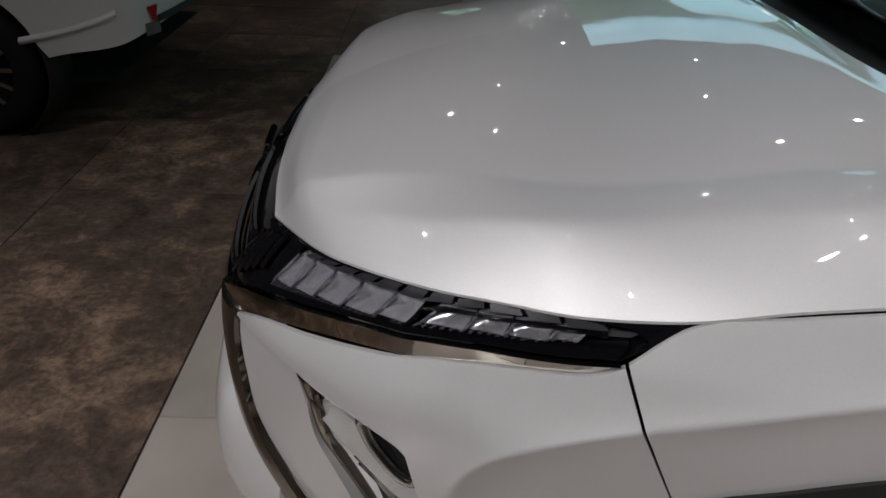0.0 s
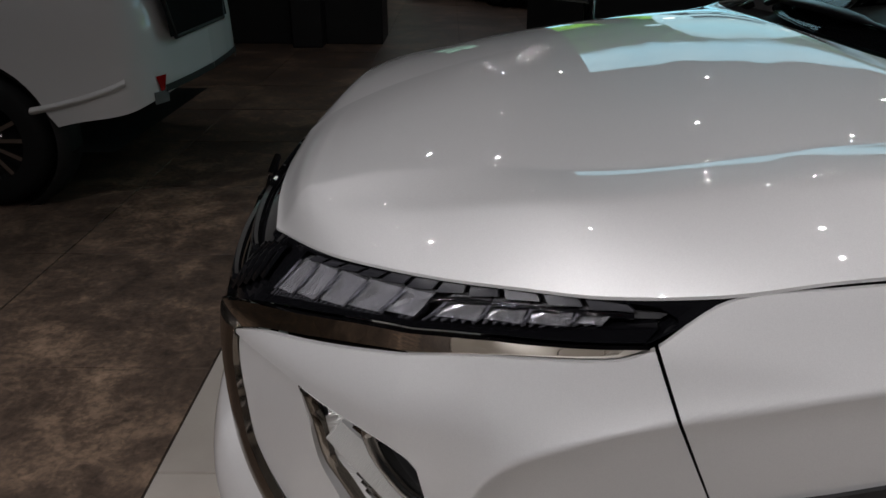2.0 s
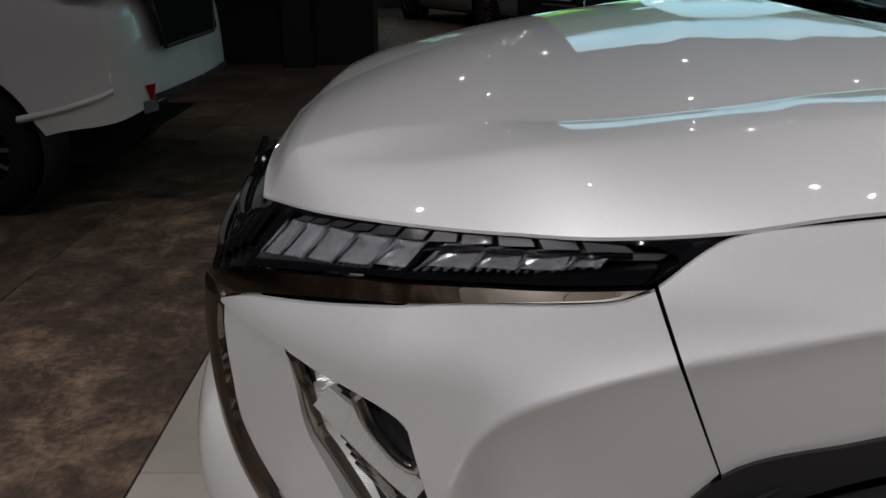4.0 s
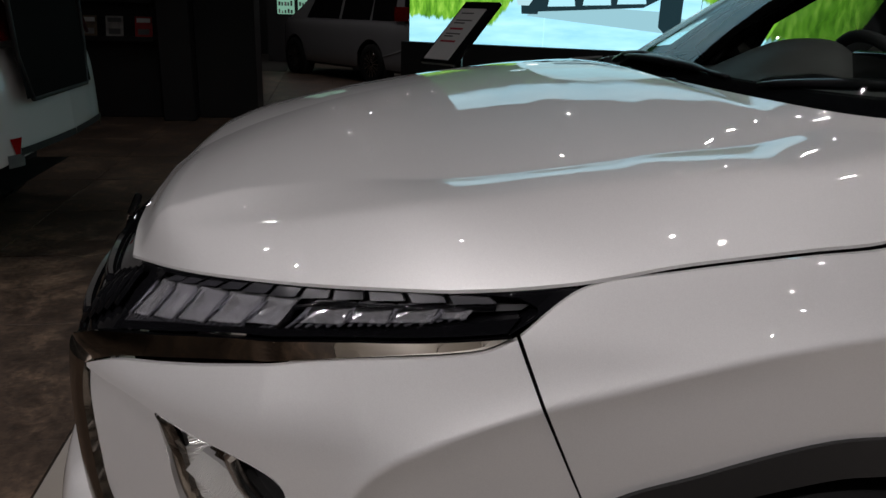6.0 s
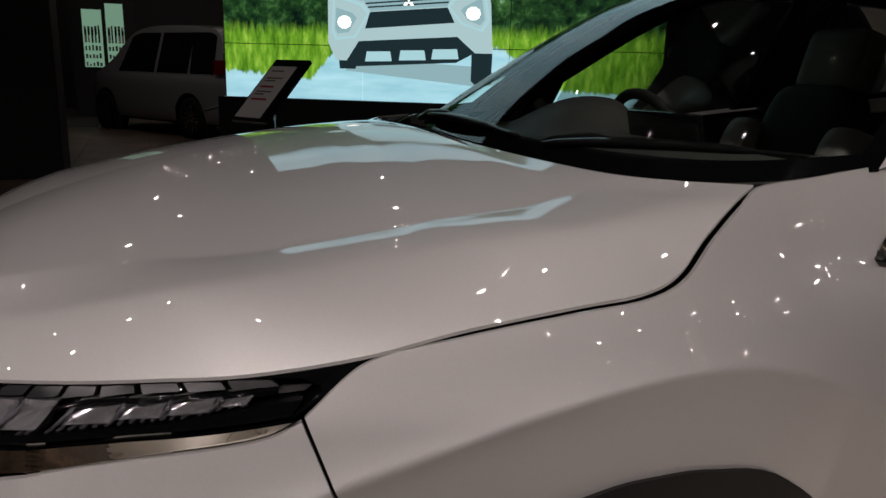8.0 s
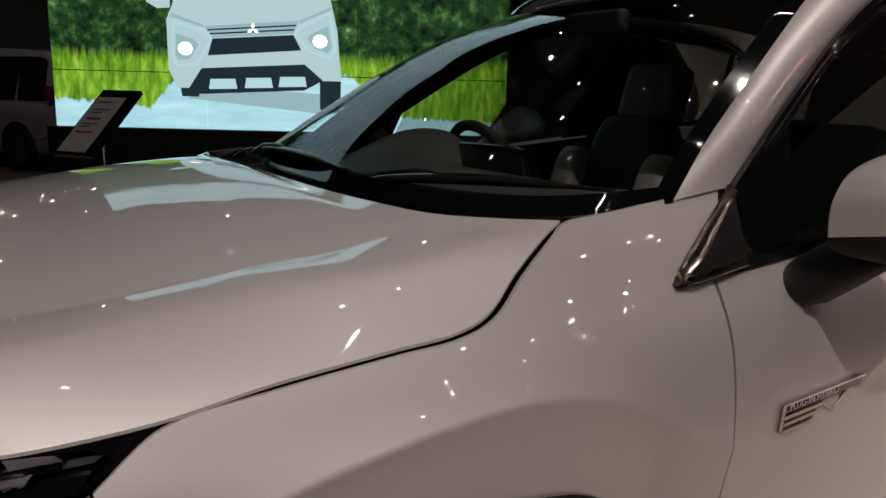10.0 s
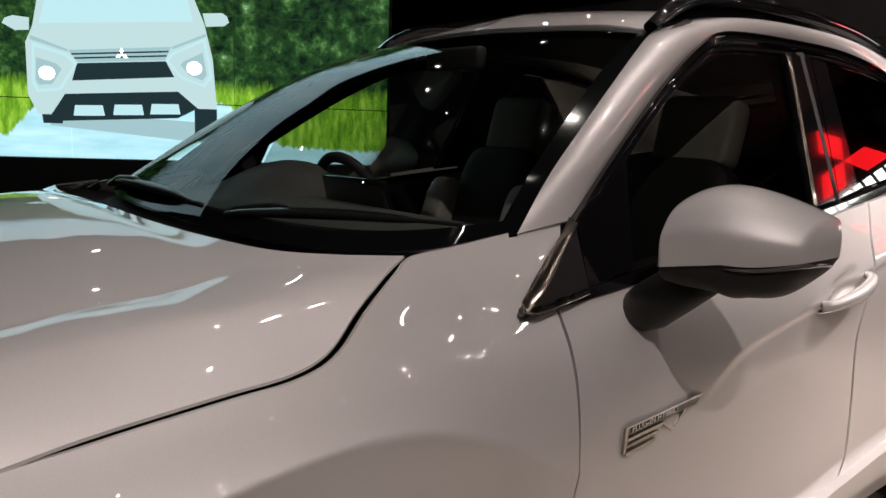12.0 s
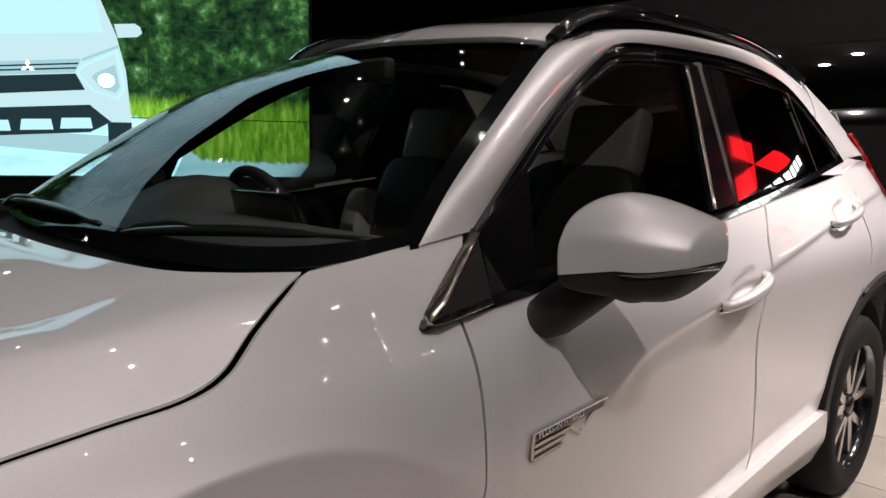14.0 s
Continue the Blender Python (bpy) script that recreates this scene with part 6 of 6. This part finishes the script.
# ---- far end: soffit, sign ----
bm = bmesh.new()
box_bm(bm, (8.6, -0.6, 2.30), (13.9, 9.0, 2.95), None, 0.02, 1)
structure("soffit", bm, GREY_WALL)
SIGN_RED, SIGN_WHITE = glowing("sign_red", (1.0, 0.015, 0.02), 4.5), glowing("sign_white", (0.85, 0.97, 1.0), 9.0)
sign = tagged(new("wall_sign"), "lit red and white sign on the end wall", "sign")
bm = bmesh.new()
box_bm(bm, (11.45, -5.3, 0), (11.6, -1.8, CEILING))
structure("wall_sign_panel", bm, DARK_WALL)
SG = Matrix.Translation((11.44, -3.40, 3.36)) @ Matrix.Scale(0.86, 4) @ Matrix(((0, 0, -1, 0), (-1, 0, 0, 0), (0, 1, 0, 0), (0, 0, 0, 1)))
for a in (90, 210, 330):
    c, s = math.cos(radians(a)), math.sin(radians(a))
    bm = bmesh.new()
    prism(bm, [(0.01 * c, 0.01 * s), (0.35 * c - 0.2 * s, 0.35 * s + 0.2 * c), (0.70 * c, 0.70 * s), (0.35 * c + 0.2 * s, 0.35 * s - 0.2 * c)], 0.05, SG)
    part("rhomb", bm, SIGN_RED, sign, "", False)
for i in range(10):
    bm = bmesh.new()
    x = -0.95 + 0.19 * i
    prism(bm, [(x, -0.62), (x + 0.13, -0.62), (x + 0.13, -0.44), (x, -0.44)], 0.04, SG)
    part("letter_bar", bm, SIGN_WHITE, sign, "", False)

# ---- ceiling spots ----
def spotlight(x, y, z=None, r=0.020):
    z = z or CEILING
    o = tagged(new("ceiling_spotlight"), "small black ceiling spotlight with a warm lens", "lamp", "ceiling spotlights")
    o.matrix_world = Matrix.Translation((x, y, z))
    q = bmesh.new()
    lathe(q, [(0.0, 0.0), (0.012, 0.0), (0.012, -0.10), (0.0, -0.10)], 10, Matrix())
    part("stem", q, LAMP_BODY, o)
    q = bmesh.new()
    lathe(q, [(0.0, -0.09), (0.05, -0.09), (0.052, -0.27), (0.045, -0.27), (0.04, -0.25), (0.0, -0.25)], 20, Matrix())
    part("housing", q, LAMP_BODY, o)
    q = bmesh.new()
    lathe(q, [(r, -0.262), (0.7 * r, -0.264), (0.0, -0.265)], 16, Matrix())
    part("lens", q, LAMP_GLOW, o)
    return o


first = spotlight(KEY_SPOTS[0][0], KEY_SPOTS[0][1])
SPOTS = [(k[0], k[1]) for k in KEY_SPOTS[1:]]
# rows over the bonnet and, beyond the wing, over the aisle
SPOTS += [(-0.33, 7.25), (1.0, 7.45), (2.13, 4.67), (1.72, 3.15), (-0.2, 3.39), (-0.06, 5.16), (0.4, 1.41), (-0.38, -1.21), (1.56, 1.06), (2.01, -1.13), (2.32, 0.74), (2.67, -1.87), (1.62, -0.94), (1.75, -1.4), (2.62, 2.39), (2.11, 2.12), (3.08, 3.15), (2.66, -0.85)]
SPOTS += [(3.11, -5.13), (3.74, -4.09), (4.89, -4.09), (4.2, -4.76), (5.16, -4.87), (3.8, -5.4), (5.2, -4.45), (6.17, -4.5), (5.45, -3.86), (6.36, -4.0), (6.7, -3.8), (7.39, -4.88), (5.86, -4.3), (6.64, -4.85), (1.3, -6.7), (0.2, -6.2), (-1.2, -5.6)]
SPOTS += [(3.9 + 1.3 * i + random.uniform(-0.3, 0.3), y + random.uniform(-0.2, 0.2)) for y in (-1.0, 0.4, 1.9, 3.4) for i in range(4)]
SPOTS += [(-3.4 + 1.5 * i + random.uniform(-0.3, 0.3), y + random.uniform(-0.2, 0.2)) for y in (-5.0, -3.6, 0.4, 2.2) for i in range(2)]
wide = spotlight(2.1, -5.0, None, 0.025)
SPOTS += [(-0.8 + 0.95 * i + 0.4 * (j % 2) + random.uniform(-0.3, 0.3), 11.0 + 0.95 * j + random.uniform(-0.3, 0.3)) for j in range(9) for i in range(8)]
for x, y in SPOTS:
    copy_thing(wide if y < -0.5 or y > 6 else first, Matrix.Translation((x, y, CEILING)))
for x, y in ((9.4, 1.75), (9.6, 0.95), (10.6, 1.6)):
    o = tagged(new("downlight"), "small recessed downlight in the soffit", "lamp", "soffit downlights")
    o.matrix_world = Matrix.Translation((x, y, 2.30))
    q = bmesh.new()
    lathe(q, [(0.0, -0.004), (0.05, -0.004), (0.06, 0.0)], 20, Matrix())
    part("lens", q, LAMP_GLOW, o)

# ---- floor slabs ----
def slab(name, w, d):
    q = bmesh.new()
    box_bm(q, (-w / 2 + 0.002, -d / 2 + 0.002, -0.006), (w / 2 - 0.002, d / 2 - 0.002, 0.0))
    for v in q.verts:
        if v.co.z > -0.003:
            v.co.x *= 1 - 0.004 / w
            v.co.y *= 1 - 0.004 / d
    me = bpy.data.meshes.new(name)
    q.to_mesh(me)
    q.free()
    return me


me_b, me_p = slab("slab", 0.9, 0.9), slab("tile", 0.6, 0.6)
me_b.materials.append(BROWN_STONE)
me_p.materials.append(PALE_TILE)
for i in range(-9, 1):
    for j in range(-6, 16):
        o = new("slab", me_b)
        o.parent = floor
        o.location = (-0.365 - 0.45 + 0.9 * i, 0.1 + 0.9 * j, 0)
for i in range(0, 14):
    for j in range(-7, 7):
        o = new("tile", me_p)
        o.parent = floor
        o.location = (-0.365 + 0.3 + 0.6 * i, -0.25 + 0.6 * j, 0)
bm = bmesh.new()
for i in range(0, 15):
    for j in range(0, 20):
        box_bm(bm, (-0.363 + 0.9 * i, 3.655 + 0.9 * j, -0.006), (-0.367 + 0.9 * (i + 1), 3.651 + 0.9 * (j + 1), 0.0))
o = link_mesh("slabs_beyond", bm, BROWN_STONE, floor, "", False)
tagged(o, "dark brown stone slabs", "", "", "stuff")
bm = bmesh.new()
for i in range(0, 10):
    for j in range(0, 18):
        box_bm(bm, (8.037 + 0.6 * i, -4.748 + 0.6 * j - 0.0, -0.006), (8.033 + 0.6 * (i + 1), -4.752 + 0.6 * (j + 1), 0.0))
o = link_mesh("tiles_beyond", bm, PALE_TILE, floor, "", False)
tagged(o, "pale polished floor tiles", "", "", "stuff")
